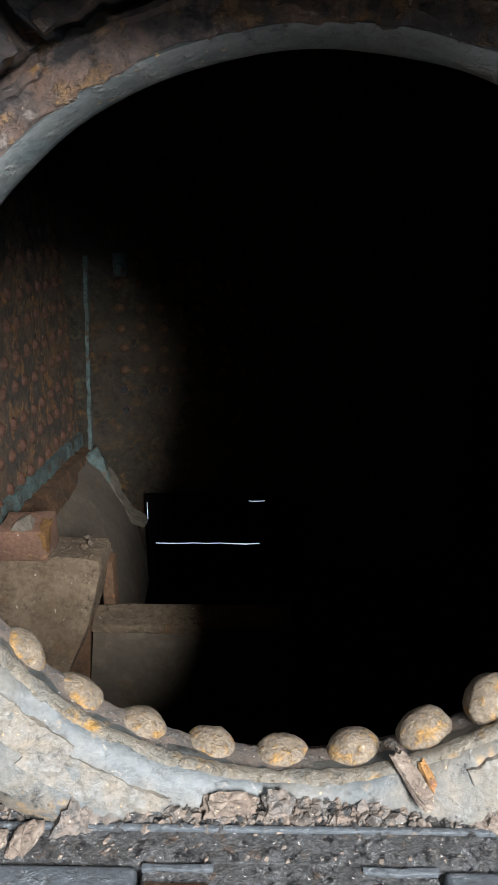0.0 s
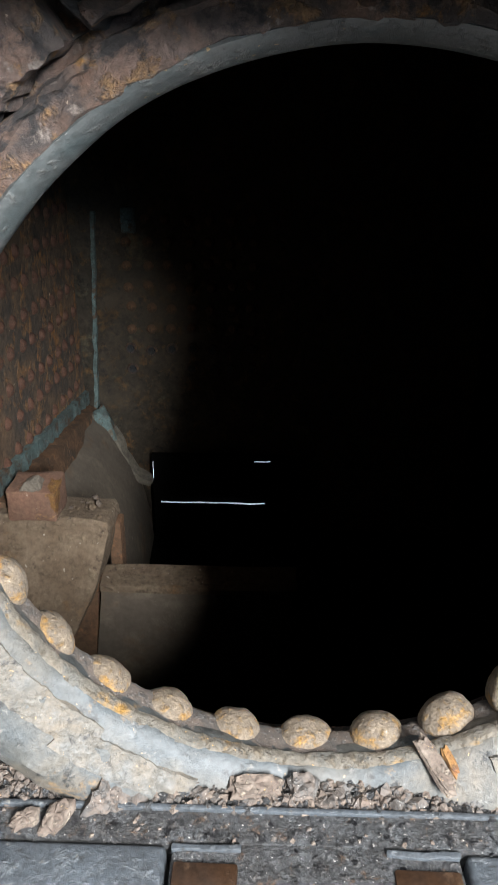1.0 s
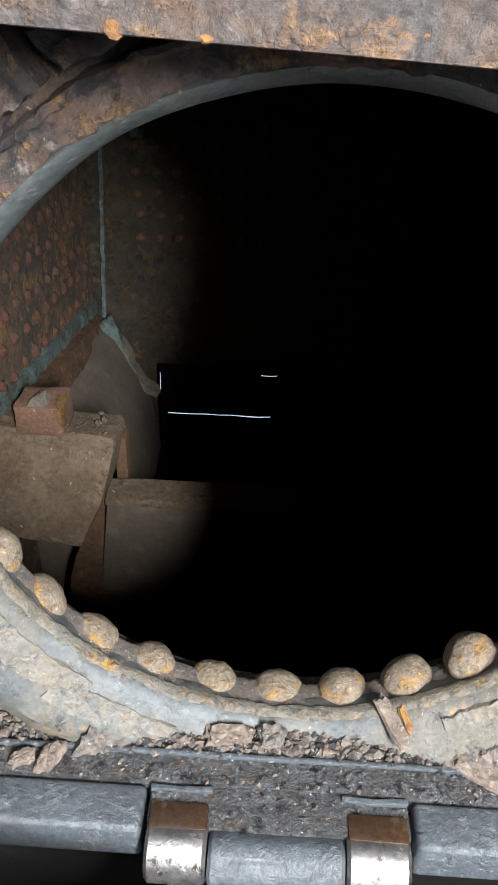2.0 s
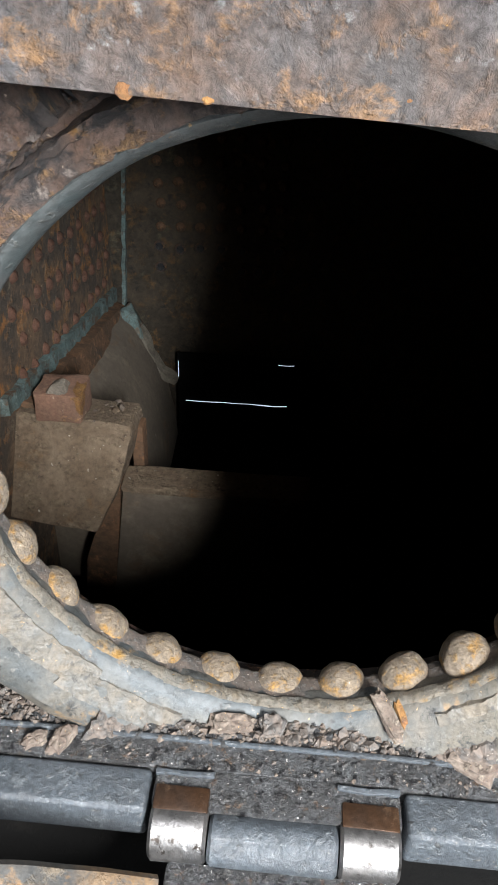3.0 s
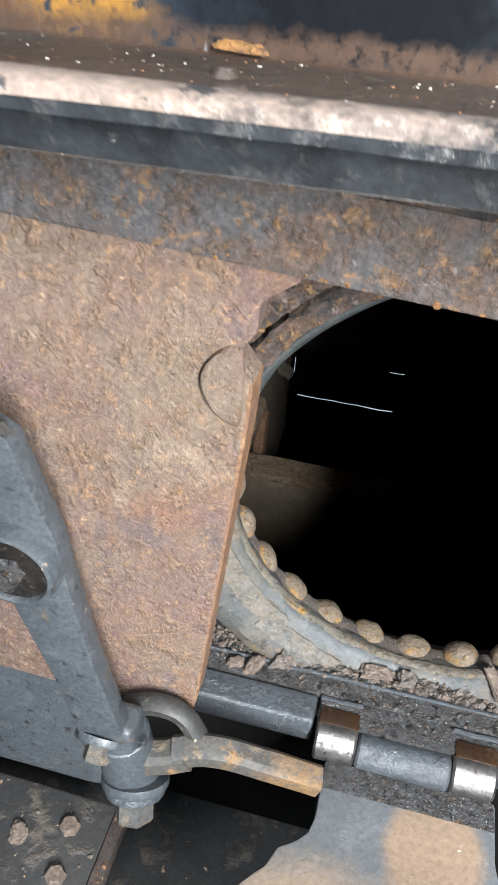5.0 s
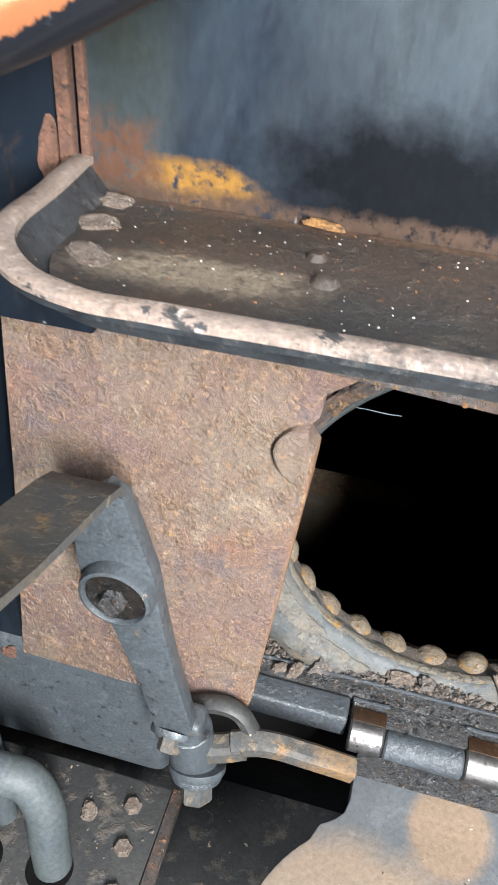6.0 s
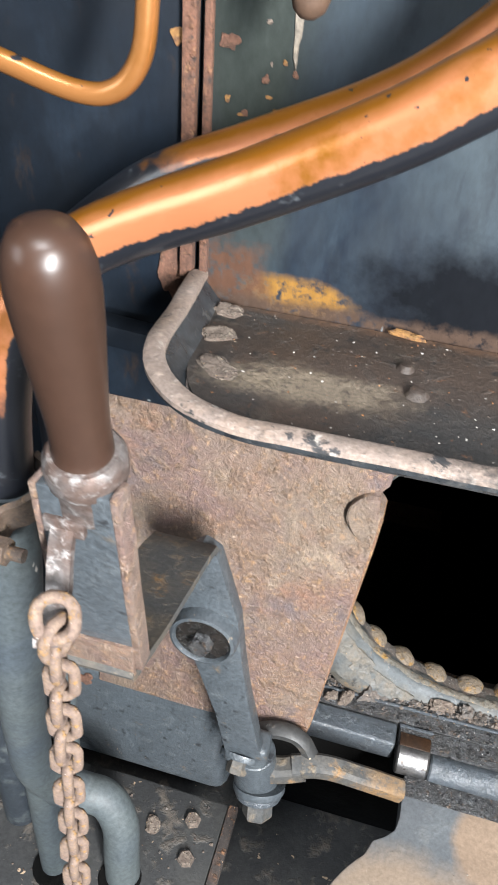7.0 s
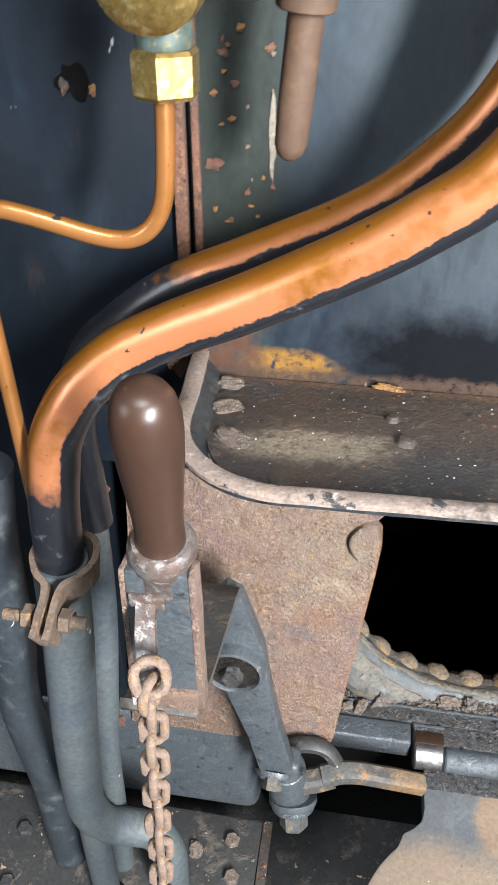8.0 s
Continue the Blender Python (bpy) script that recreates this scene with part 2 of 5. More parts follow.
FLAP_SKIN = mat("flap_paint", (0.135, 0.148, 0.158), (0.10, 0.108, 0.118), (0.17, 0.178, 0.18), rough=0.4, scale=16, amount=0.4, chips=0.05, chip_color=(0.5, 0.46, 0.4), bump=0.3, depth=0.0015, spread=0.25, layers=[((0.05, 0.05, 0.055), 90, 0.66, 0.72)], grit=0.4, stains=[((-0.045, -0.01, 0.02), (0.12, 0.115, 0.3), (0.25, 0.195, 0.148), 0.12, 0.5, 14), ((0.022, 0.135, 0.02), (0.036, 0.042, 0.3), (0.25, 0.185, 0.135), 0.15, 0.7, 26), ((0.06, 0.03, 0.02), (0.05, 0.06, 0.3), (0.27, 0.21, 0.16), 0.2, 0.8, 20)])
PIPE_GREY = mat("pipe_grey", (0.088, 0.106, 0.108), (0.066, 0.078, 0.082), (0.105, 0.120, 0.118), rough=0.58, scale=6, amount=0.45, chips=0.06, bump=0.12, depth=0.001, spread=0.3, wash=(0.055, 0.07, 0.085), wash_scale=8)
PIPE_DARK = mat("pipe_dark", (0.04, 0.05, 0.06), (0.02, 0.025, 0.032), (0.10, 0.115, 0.115), rough=0.4, scale=14, amount=0.5, chips=0.06, chip_color=(0.25, 0.28, 0.28), bump=0.15, depth=0.001, spread=0.2)
BRASS = mat("brass", (0.62, 0.44, 0.15), (0.40, 0.27, 0.09), (0.72, 0.58, 0.28), rough=0.3, scale=50, amount=0.5, bump=0.2, metal=0.9, depth=0.001)
GREEN_BRASS = mat("green_brass", (0.05, 0.055, 0.05), (0.10, 0.15, 0.13), (0.25, 0.19, 0.08), rough=0.5, scale=60, amount=0.6, bump=0.3, metal=0.3, depth=0.001)
GRIP = mat("brown_grip", (0.0350, 0.0175, 0.0111), (0.0275, 0.0144, 0.0098), (0.0450, 0.0227, 0.0148), rough=0.32, scale=9, amount=0.5, bump=0.05, fine=160, coat=0.0, spec=0.4, depth=0.001, spread=0.35, grit=0.15, layers=[((0.1125, 0.0566, 0.0328), 90, 0.68, 0.74)])
FERRULE = mat("worn_ferrule", (0.22, 0.205, 0.20), (0.13, 0.09, 0.075), (0.34, 0.32, 0.31), rough=0.42, scale=60, amount=0.5, bump=0.4, metal=0.5, depth=0.001)
CHAIN = mat("chain_rust", (0.2000, 0.1386, 0.0989), (0.1360, 0.0924, 0.0731), (0.3040, 0.1680, 0.0516), rough=0.75, scale=90, amount=0.5, chips=0.2, chip_color=(0.4000, 0.3528, 0.3096), bump=0.6, fine=600, depth=0.001)
FLOOR = mat("floor_iron", (0.05, 0.05, 0.048), (0.025, 0.026, 0.027), (0.10, 0.085, 0.07), rough=0.55, scale=14, amount=0.6, chips=0.2, chip_color=(0.3, 0.22, 0.15), bump=0.5, fine=240, depth=0.002)
DARK_WALL = mat("dark_wall", (0.03, 0.033, 0.036), rough=0.6, scale=8)
FLAKE = mat("rust_flake", (0.20, 0.162, 0.13), (0.12, 0.09, 0.072), (0.32, 0.265, 0.21), rough=0.85, scale=90, amount=0.6, chips=0.25, chip_color=(0.4, 0.25, 0.1), bump=0.8, fine=420, depth=0.002)
FLAKE_DARK = mat("dark_flake", (0.07, 0.068, 0.065), (0.14, 0.11, 0.09), (0.2, 0.19, 0.18), rough=0.7, scale=80, amount=0.5, chips=0.3, bump=0.8, fine=420, depth=0.002)
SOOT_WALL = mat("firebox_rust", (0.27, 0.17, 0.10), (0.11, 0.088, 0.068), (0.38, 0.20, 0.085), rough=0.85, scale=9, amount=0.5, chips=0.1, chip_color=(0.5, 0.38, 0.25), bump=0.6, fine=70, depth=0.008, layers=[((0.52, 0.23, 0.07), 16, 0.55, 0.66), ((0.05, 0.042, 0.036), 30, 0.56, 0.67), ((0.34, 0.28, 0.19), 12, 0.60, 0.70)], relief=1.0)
# Darker copy of the wall rust: the tubeplate's shade is put into it.
TUBEPLATE = mat("tubeplate_rust_shaded", (0.085, 0.063, 0.04), (0.05, 0.042, 0.03), (0.12, 0.073, 0.034), rough=0.85, scale=9, amount=0.5, bump=0.6, fine=70, depth=0.008, layers=[((0.19, 0.10, 0.035), 18, 0.56, 0.68), ((0.025, 0.022, 0.019), 34, 0.55, 0.66), ((0.15, 0.13, 0.085), 9, 0.58, 0.70)], relief=1.0)
ASH_BRICK = mat("ashy_brick", (0.2815, 0.2111, 0.1442), (0.1958, 0.1408, 0.0925), (0.3366, 0.2581, 0.1741), rough=0.9, scale=11, amount=0.5, chips=0.22, chip_color=(0.5040, 0.4485, 0.3712), bump=0.7, fine=90, depth=0.008, layers=[((0.1008, 0.0690, 0.0480), 40, 0.60, 0.68), ((0.4464, 0.3933, 0.3136), 60, 0.66, 0.71), ((0.3024, 0.1656, 0.0704), 12, 0.58, 0.72)], relief=1.2)
ASH_SOOT = mat("sooty_ash", (0.17, 0.14, 0.105), (0.115, 0.095, 0.075), (0.23, 0.19, 0.14), rough=0.9, scale=5, amount=0.5, bump=0.3, fine=60, depth=0.005, spread=0.25, layers=[((0.16, 0.095, 0.05), 7, 0.55, 0.75), ((0.27, 0.24, 0.19), 40, 0.66, 0.74)], grit=0.3)
ASH_SCALE = mat("ash_scale", (0.24, 0.215, 0.17), (0.17, 0.15, 0.12), (0.30, 0.27, 0.22), rough=0.9, scale=12, amount=0.5, bump=0.4, fine=80, depth=0.004, spread=0.25)
BRICK_RUST = mat("rusty_brick", (0.2990, 0.1562, 0.1020), (0.1950, 0.1187, 0.0840), (0.3900, 0.2250, 0.1440), rough=0.85, scale=20, amount=0.5, bump=0.6, fine=120, depth=0.004, spread=0.2, layers=[((0.5460, 0.3000, 0.1080), 16, 0.60, 0.68), ((0.7150, 0.5875, 0.4560), 30, 0.66, 0.70)])
FIRE_RUST = mat("firebox_bar_rust", (0.20, 0.105, 0.055), (0.12, 0.075, 0.045), (0.30, 0.15, 0.07), rough=0.85, scale=14, amount=0.5, bump=0.5, fine=80, depth=0.005, layers=[((0.08, 0.06, 0.045), 26, 0.56, 0.68)])
RUST_ORANGE = mat("orange_rust", (0.36, 0.17, 0.06), (0.22, 0.10, 0.05), (0.45, 0.26, 0.13), rough=0.8, scale=30, amount=0.5, bump=0.4)
# Near-black soot: the darkness of unlit places is put into the colour too.
SOOT_SHADE = mat("soot", (0.004, 0.0038, 0.0035), (0.003, 0.003, 0.003), (0.006, 0.0055, 0.005), rough=0.95, scale=10, bump=0.3, spec=0.1)
CLAMP_RUST = mat("clamp_rust", (0.15, 0.10, 0.068), (0.10, 0.072, 0.055), (0.20, 0.13, 0.075), rough=0.7, scale=50, amount=0.5, bump=0.7, fine=420, depth=0.0014, layers=[((0.30, 0.16, 0.06), 60, 0.58, 0.66), ((0.09, 0.088, 0.085), 40, 0.60, 0.68)])
RUST_EDGE = mat("rubbed_rust_edge", (0.27, 0.15, 0.08), (0.19, 0.10, 0.06), (0.34, 0.20, 0.10), rough=0.6, scale=40, amount=0.5, bump=0.7, fine=330, depth=0.002, layers=[((0.40, 0.22, 0.08), 60, 0.58, 0.68), ((0.11, 0.07, 0.055), 120, 0.58, 0.68)], relief=1.2)
VERDIGRIS = mat("blue_green_scale", (0.1716, 0.2604, 0.2580), (0.1188, 0.1550, 0.1440), (0.2376, 0.3100, 0.3000), rough=0.8, scale=20, amount=0.5, bump=0.3, layers=[((0.14, 0.085, 0.05), 26, 0.52, 0.62), ((0.07, 0.075, 0.07), 40, 0.55, 0.66)])
OCHRE = mat("ochre_rust", (0.34, 0.18, 0.045), (0.22, 0.10, 0.04), (0.42, 0.25, 0.09), rough=0.85, scale=90, amount=0.5, chips=0.15, chip_color=(0.12, 0.09, 0.07), bump=0.8, fine=420, spread=0.15, depth=0.002, layers=[((0.14, 0.075, 0.045), 130, 0.54, 0.64)], relief=1.5)
BROWN_ROD = mat("brown_rod", (0.0938, 0.0506, 0.0279), (0.0500, 0.0286, 0.0180), (0.1313, 0.0770, 0.0450), rough=0.7, scale=20, amount=0.5, bump=0.2, depth=0.001, spread=0.3, grit=0.3)
LINER = mat("liner_rust", (0.1652, 0.0924, 0.0599), (0.0535, 0.0437, 0.0400), (0.2722, 0.1555, 0.0699), rough=0.72, scale=34, amount=0.5, chips=0.15, chip_color=(0.2448, 0.1944, 0.1480), bump=0.9, fine=300, depth=0.003, spread=0.1, wash=(0.1224, 0.0864, 0.0740), wash_scale=16, layers=[((0.3024, 0.1512, 0.0370), 40, 0.60, 0.66), ((0.0216, 0.0187, 0.0185), 70, 0.55, 0.63), ((0.2160, 0.1800, 0.1554), 120, 0.60, 0.68)], grit=0.65, relief=1.6)
# Liner rust darkened for the plates that lie in the beam's shadow.
LINER_SHADED = mat("liner_shaded", (0.070, 0.056, 0.048), (0.036, 0.034, 0.034), (0.115, 0.078, 0.052), rough=0.7, scale=30, amount=0.5, chips=0.12, chip_color=(0.20, 0.12, 0.07), bump=0.9, fine=300, depth=0.003, spread=0.1, layers=[((0.17, 0.095, 0.05), 40, 0.58, 0.68), ((0.028, 0.027, 0.027), 120, 0.56, 0.66)], grit=0.6, relief=1.8)
ASH_PALE = mat("pale_ash", (0.26, 0.22, 0.17), (0.17, 0.15, 0.125), (0.35, 0.30, 0.24), rough=0.9, scale=60, amount=0.5, chips=0.25, chip_color=(0.09, 0.08, 0.07), bump=0.5, spread=0.2)
LINK = mat("link_iron", (0.0924, 0.0810, 0.0660), (0.0528, 0.0546, 0.0546), (0.1496, 0.1188, 0.0836), rough=0.65, scale=30, amount=0.5, bump=0.5, fine=320, depth=0.0015, layers=[((0.2112, 0.1232, 0.0528), 40, 0.58, 0.68)], stains=[((0.1390, 0.0273, 0.0528), (0.0264, 0.0440, 0.0264), (0.1848, 0.1100, 0.0484), 0.35, 0.9, 60)])
OIL = mat("black_oil", (0.008, 0.008, 0.008), (0.015, 0.012, 0.010), (0.03, 0.028, 0.025), rough=0.2, scale=60, amount=0.5, bump=0.8, fine=160, depth=0.002, layers=[((0.2, 0.19, 0.18), 150, 0.66, 0.70)])
RED_RUST = mat("red_oxide", (0.19, 0.085, 0.05), (0.12, 0.06, 0.04), (0.27, 0.13, 0.07), rough=0.8, scale=50, amount=0.5, bump=0.8, fine=420, depth=0.002, layers=[((0.06, 0.038, 0.03), 140, 0.55, 0.65), ((0.33, 0.18, 0.09), 200, 0.60, 0.68)], relief=1.5)

# Emission stands in for bright glints deep in the firebox.
LINE_GLOW = bpy.data.materials.new("line_glow")
LINE_GLOW.use_nodes = True
LINE_GLOW.node_tree.nodes["Principled BSDF"].inputs["Emission Color"].default_value = (0.75, 0.85, 1, 1)
LINE_GLOW.node_tree.nodes["Principled BSDF"].inputs["Emission Strength"].default_value = 0.6


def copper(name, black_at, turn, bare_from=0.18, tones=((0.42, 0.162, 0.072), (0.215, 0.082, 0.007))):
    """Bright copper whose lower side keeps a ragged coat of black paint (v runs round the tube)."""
    m = bpy.data.materials.new(name)
    m.use_nodes = True
    nt = m.node_tree
    b = nt.nodes["Principled BSDF"]
    co = nt.nodes.new("ShaderNodeTexCoord")
    uv = nt.nodes.new("ShaderNodeSeparateXYZ")
    nt.links.new(co.outputs["UV"], uv.inputs[0])

    def tex(sc, det, rg=0.6):
        n = nt.nodes.new("ShaderNodeTexNoise")
        n.inputs["Scale"].default_value, n.inputs["Detail"].default_value, n.inputs["Roughness"].default_value = sc, det, rg
        nt.links.new(co.outputs["Object"], n.inputs["Vector"])
        return n.outputs["Fac"]

    def math_node(op, a, c):
        n = nt.nodes.new("ShaderNodeMath")
        n.operation = op
        for k, v in ((0, a), (1, c)):
            if isinstance(v, float):
                n.inputs[k].default_value = v
            else:
                nt.links.new(v, n.inputs[k])
        return n.outputs[0]

    def ramp(v, lo, hi):
        r = nt.nodes.new("ShaderNodeMapRange")
        r.inputs["From Min"].default_value, r.inputs["From Max"].default_value = lo, hi
        nt.links.new(v, r.inputs["Value"])
        return r.outputs["Result"]

    def mix(f, a, c):
        n = nt.nodes.new("ShaderNodeMix")
        n.data_type = "RGBA"
        nt.links.new(f, n.inputs[0])
        for k, v in ((6, a), (7, c)):
            if isinstance(v, tuple):
                n.inputs[k].default_value = (*v, 1)
            else:
                nt.links.new(v, n.inputs[k])
        return n.outputs[2]

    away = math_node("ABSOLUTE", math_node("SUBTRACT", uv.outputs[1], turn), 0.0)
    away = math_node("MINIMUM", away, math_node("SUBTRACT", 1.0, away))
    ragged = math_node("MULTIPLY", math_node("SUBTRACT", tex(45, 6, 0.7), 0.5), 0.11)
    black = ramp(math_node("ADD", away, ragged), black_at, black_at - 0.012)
    specks = ramp(tex(130, 3), 0.69, 0.71)
    end = ramp(math_node("ADD", uv.outputs[0], math_node("MULTIPLY", math_node("SUBTRACT", tex(60, 5), 0.5), 0.10)), bare_from + 0.02, bare_from - 0.02)
    tarnish = ramp(math_node("ADD", away, math_node("MULTIPLY", math_node("SUBTRACT", tex(18, 5), 0.5), 0.16)), 0.29, 0.37)
    tint = math_node("MAXIMUM", tarnish, ramp(tex(26, 5), 0.52, 0.70))
    col = mix(tint, tones[0], tones[1])
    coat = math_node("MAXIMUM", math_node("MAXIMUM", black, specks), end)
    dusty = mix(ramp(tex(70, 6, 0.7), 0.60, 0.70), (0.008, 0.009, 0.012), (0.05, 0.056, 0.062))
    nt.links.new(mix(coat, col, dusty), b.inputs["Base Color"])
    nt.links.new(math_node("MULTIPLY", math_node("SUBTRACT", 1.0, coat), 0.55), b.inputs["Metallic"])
    nt.links.new(math_node("ADD", math_node("MULTIPLY", tex(40, 4), 0.16), 0.24), b.inputs["Roughness"])
    b.inputs["Coat Weight"].default_value, b.inputs["Coat Roughness"].default_value = 0.2, 0.16
    bp = nt.nodes.new("ShaderNodeBump")
    bp.inputs["Strength"].default_value, bp.inputs["Distance"].default_value = 0.12, 0.001
    nt.links.new(tex(300, 4), bp.inputs["Height"])
    nt.links.new(bp.outputs["Normal"], b.inputs["Normal"])
    return m


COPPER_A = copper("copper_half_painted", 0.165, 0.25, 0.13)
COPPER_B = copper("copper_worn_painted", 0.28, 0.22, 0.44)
COPPER_THIN = copper("copper_thin", -0.2, 0.5, -0.3, ((0.27, 0.115, 0.035), (0.21, 0.085, 0.014)))


# ---- shapes ----
def bm_box(lo, hi, bev=0.0, seg=2):
    bm = bmesh.new()
    bmesh.ops.create_cube(bm, size=1)
    lo, hi = Vector(lo), Vector(hi)
    for v in bm.verts:
        v.co = Vector([(lo[k] + hi[k]) / 2 + v.co[k] * (hi[k] - lo[k]) for k in range(3)])
    if bev:
        bmesh.ops.bevel(bm, geom=bm.edges[:], offset=bev, segments=seg, affect="EDGES", profile=0.6)
    return bm


def bm_prism(outline, axis, a, b, bev=0.0):
    """An outline in the plane across the axis, pulled from a to b. Axis x: (y, z); y: (x, z); z: (x, y)."""
    bm = bmesh.new()

    def place(p, d):
        return {"x": (d, p[0], p[1]), "y": (p[0], d, p[1]), "z": (p[0], p[1], d)}[axis]
    va = [bm.verts.new(place(p, a)) for p in outline]
    vb = [bm.verts.new(place(p, b)) for p in outline]
    n = len(outline)
    bm.faces.new(va)
    bm.faces.new(vb[::-1])
    for k in range(n):
        bm.faces.new((va[k], vb[k], vb[(k + 1) % n], va[(k + 1) % n]))
    bmesh.ops.recalc_face_normals(bm, faces=bm.faces[:])
    if bev:
        bmesh.ops.bevel(bm, geom=bm.edges[:], offset=bev, segments=2, affect="EDGES", profile=0.6)
    return bm


def bm_lathe(profile, origin, axis, seg=32, start=0.0, end=360.0, side=(1, 0, 0)):
    """A profile of (radius, distance along the axis) turned round the axis. Less than 360 degrees gives a closed arc."""
    bm = bmesh.new()
    w = Vector(axis).normalized()
    if abs(Vector(side).normalized().dot(w)) > 0.99:
        side = (0, 1, 0)
    u = (Vector(side) - w * Vector(side).dot(w)).normalized()
    v = w.cross(u)
    full = end - start >= 359.9
    rings = []
    for k in range(seg if full else seg + 1):
        a = radians(start + (end - start) * k / seg)
        d = u * math.cos(a) + v * math.sin(a)
        rings.append([bm.verts.new(Vector(origin) + d * r + w * h) for r, h in profile])
    n, m = len(rings), len(profile)
    for k in range(n if full else n - 1):
        p, q = rings[k], rings[(k + 1) % n]
        for j in range(m - 1):
            bm.faces.new((p[j], q[j], q[j + 1], p[j + 1]))
        if not full:
            bm.faces.new((p[m - 1], q[m - 1], q[0], p[0]))
    if not full:
        bm.faces.new(rings[0])
        bm.faces.new(rings[-1][::-1])
    bmesh.ops.remove_doubles(bm, verts=bm.verts[:], dist=1e-6)
    bmesh.ops.recalc_face_normals(bm, faces=bm.faces[:])
    return bm


def bm_rod(p0, p1, r, r1=None, seg=20, bev=0.0):
    r1 = r if r1 is None else r1
    n = (Vector(p1) - Vector(p0)).length
    b = bev or min(r, n) * 0.06
    return bm_lathe([(0, 0), (r - b, 0), (r, b), (r1, n - b), (r1 - b, n), (0, n)], p0, Vector(p1) - Vector(p0), seg, side=(0.9, 0.3, 0.1))


def spline(pts, n=12):
    """Catmull-Rom through the points."""
    p = [Vector(q) for q in pts]
    p = [2 * p[0] - p[1]] + p + [2 * p[-1] - p[-2]]
    out = []
    for k in range(1, len(p) - 2):
        a, b, c, d = p[k - 1:k + 3]
        for j in range(n):
            t = j / n
            out.append(0.5 * (2 * b + (c - a) * t + (2 * a - 5 * b + 4 * c - d) * t * t + (3 * b - a - 3 * c + d) * t ** 3))
    out.append(p[-2])
    return out


def bm_tube(pts, r, seg=20, n=12, section=None, up=(0, 0, 1), caps=True):
    """A tube (or any section of (side, up) pairs) swept along a smooth curve, with UVs: u along, v round (0.5 is the lowest line)."""
    bm = bmesh.new()
    layer = bm.loops.layers.uv.new("uv")
    line = spline(pts, n) if n else [Vector(p) for p in pts]
    section = section or [(r * math.sin(2 * math.pi * k / seg), r * math.cos(2 * math.pi * k / seg)) for k in range(seg)]
    m, rings = len(section), []
    upv = Vector(up)
    for k, p in enumerate(line):
        t = (line[min(k + 1, len(line) - 1)] - line[max(k - 1, 0)]).normalized()
        upv = (upv - t * upv.dot(t)).normalized()
        s = t.cross(upv)
        rings.append([bm.verts.new(p + s * a + upv * b) for a, b in section])
    for k in range(len(rings) - 1):
        for j in range(m):
            i = (j + 1) % m
            f = bm.faces.new((rings[k][j], rings[k + 1][j], rings[k + 1][i], rings[k][i]))
            for loop, (a, b) in zip(f.loops, ((k, j), (k + 1, j), (k + 1, j + 1), (k, j + 1))):
                loop[layer].uv = (a / (len(rings) - 1), b / m)
    if caps:
        bm.faces.new(rings[0])
        bm.faces.new(rings[-1][::-1])
    bmesh.ops.recalc_face_normals(bm, faces=bm.faces[:])
    return bm


def bm_join(*many):
    out = bmesh.new()
    for b in many:
        me = bpy.data.meshes.new("tmp")
        b.to_mesh(me)
        out.from_mesh(me)
        bpy.data.meshes.remove(me)
        b.free()
    return out


def rough_up(bm, size, amount, seed=0):
    """Uneven, worn surfaces."""
    for v in bm.verts:
        v.co += noise.noise_vector(v.co / size + Vector((seed, 0, 0))) * amount
    return bm


def bm_fine(bm, cuts):
    bmesh.ops.subdivide_edges(bm, edges=bm.edges[:], cuts=cuts, use_grid_fill=True)
    return bm


def finish(name, bm, material, smooth=40):
    me = bpy.data.meshes.new(name)
    bm.normal_update()
    if smooth:
        for f in bm.faces:
            f.smooth = True
        for e in bm.edges:
            if len(e.link_faces) == 2 and e.calc_face_angle(0) > radians(smooth):
                e.smooth = False
    bm.to_mesh(me)
    bm.free()
    me.materials.append(material)
    return me


def thing(name, base, label, category, group="", kind=""):
    ob = new(name)
    ob.location = base
    return tagged(ob, label, category, group, kind)


def world_place(ob):
    p = Vector(ob.location)
    while ob.parent:
        ob = ob.parent
        p += ob.location
    return p


def part(name, bm, material, parent, label="", smooth=40):
    """One mesh under a thing or part; the bmesh is given in world places."""
    base = world_place(parent)
    bmesh.ops.translate(bm, verts=bm.verts[:], vec=-base)
    ob = new(name, finish(name, bm, material, smooth))
    ob.parent = parent
    return tagged(ob, label) if label else ob


def solid(name, bm, material, label, category, kind="", group="", smooth=40, base=None):
    """A thing or piece of the setting of one mesh."""
    base = Vector(base) if base else Vector((0, 0, 0))
    bmesh.ops.translate(bm, verts=bm.verts[:], vec=-base)
    ob = new(name, finish(name, bm, material, smooth))
    ob.location = base
    return tagged(ob, label, category, group, kind)


# ---- setting: cab and boiler backhead ----
HX, HZ = 0.018, 0.802     # centre of the firehole
HOLE_R = 0.200


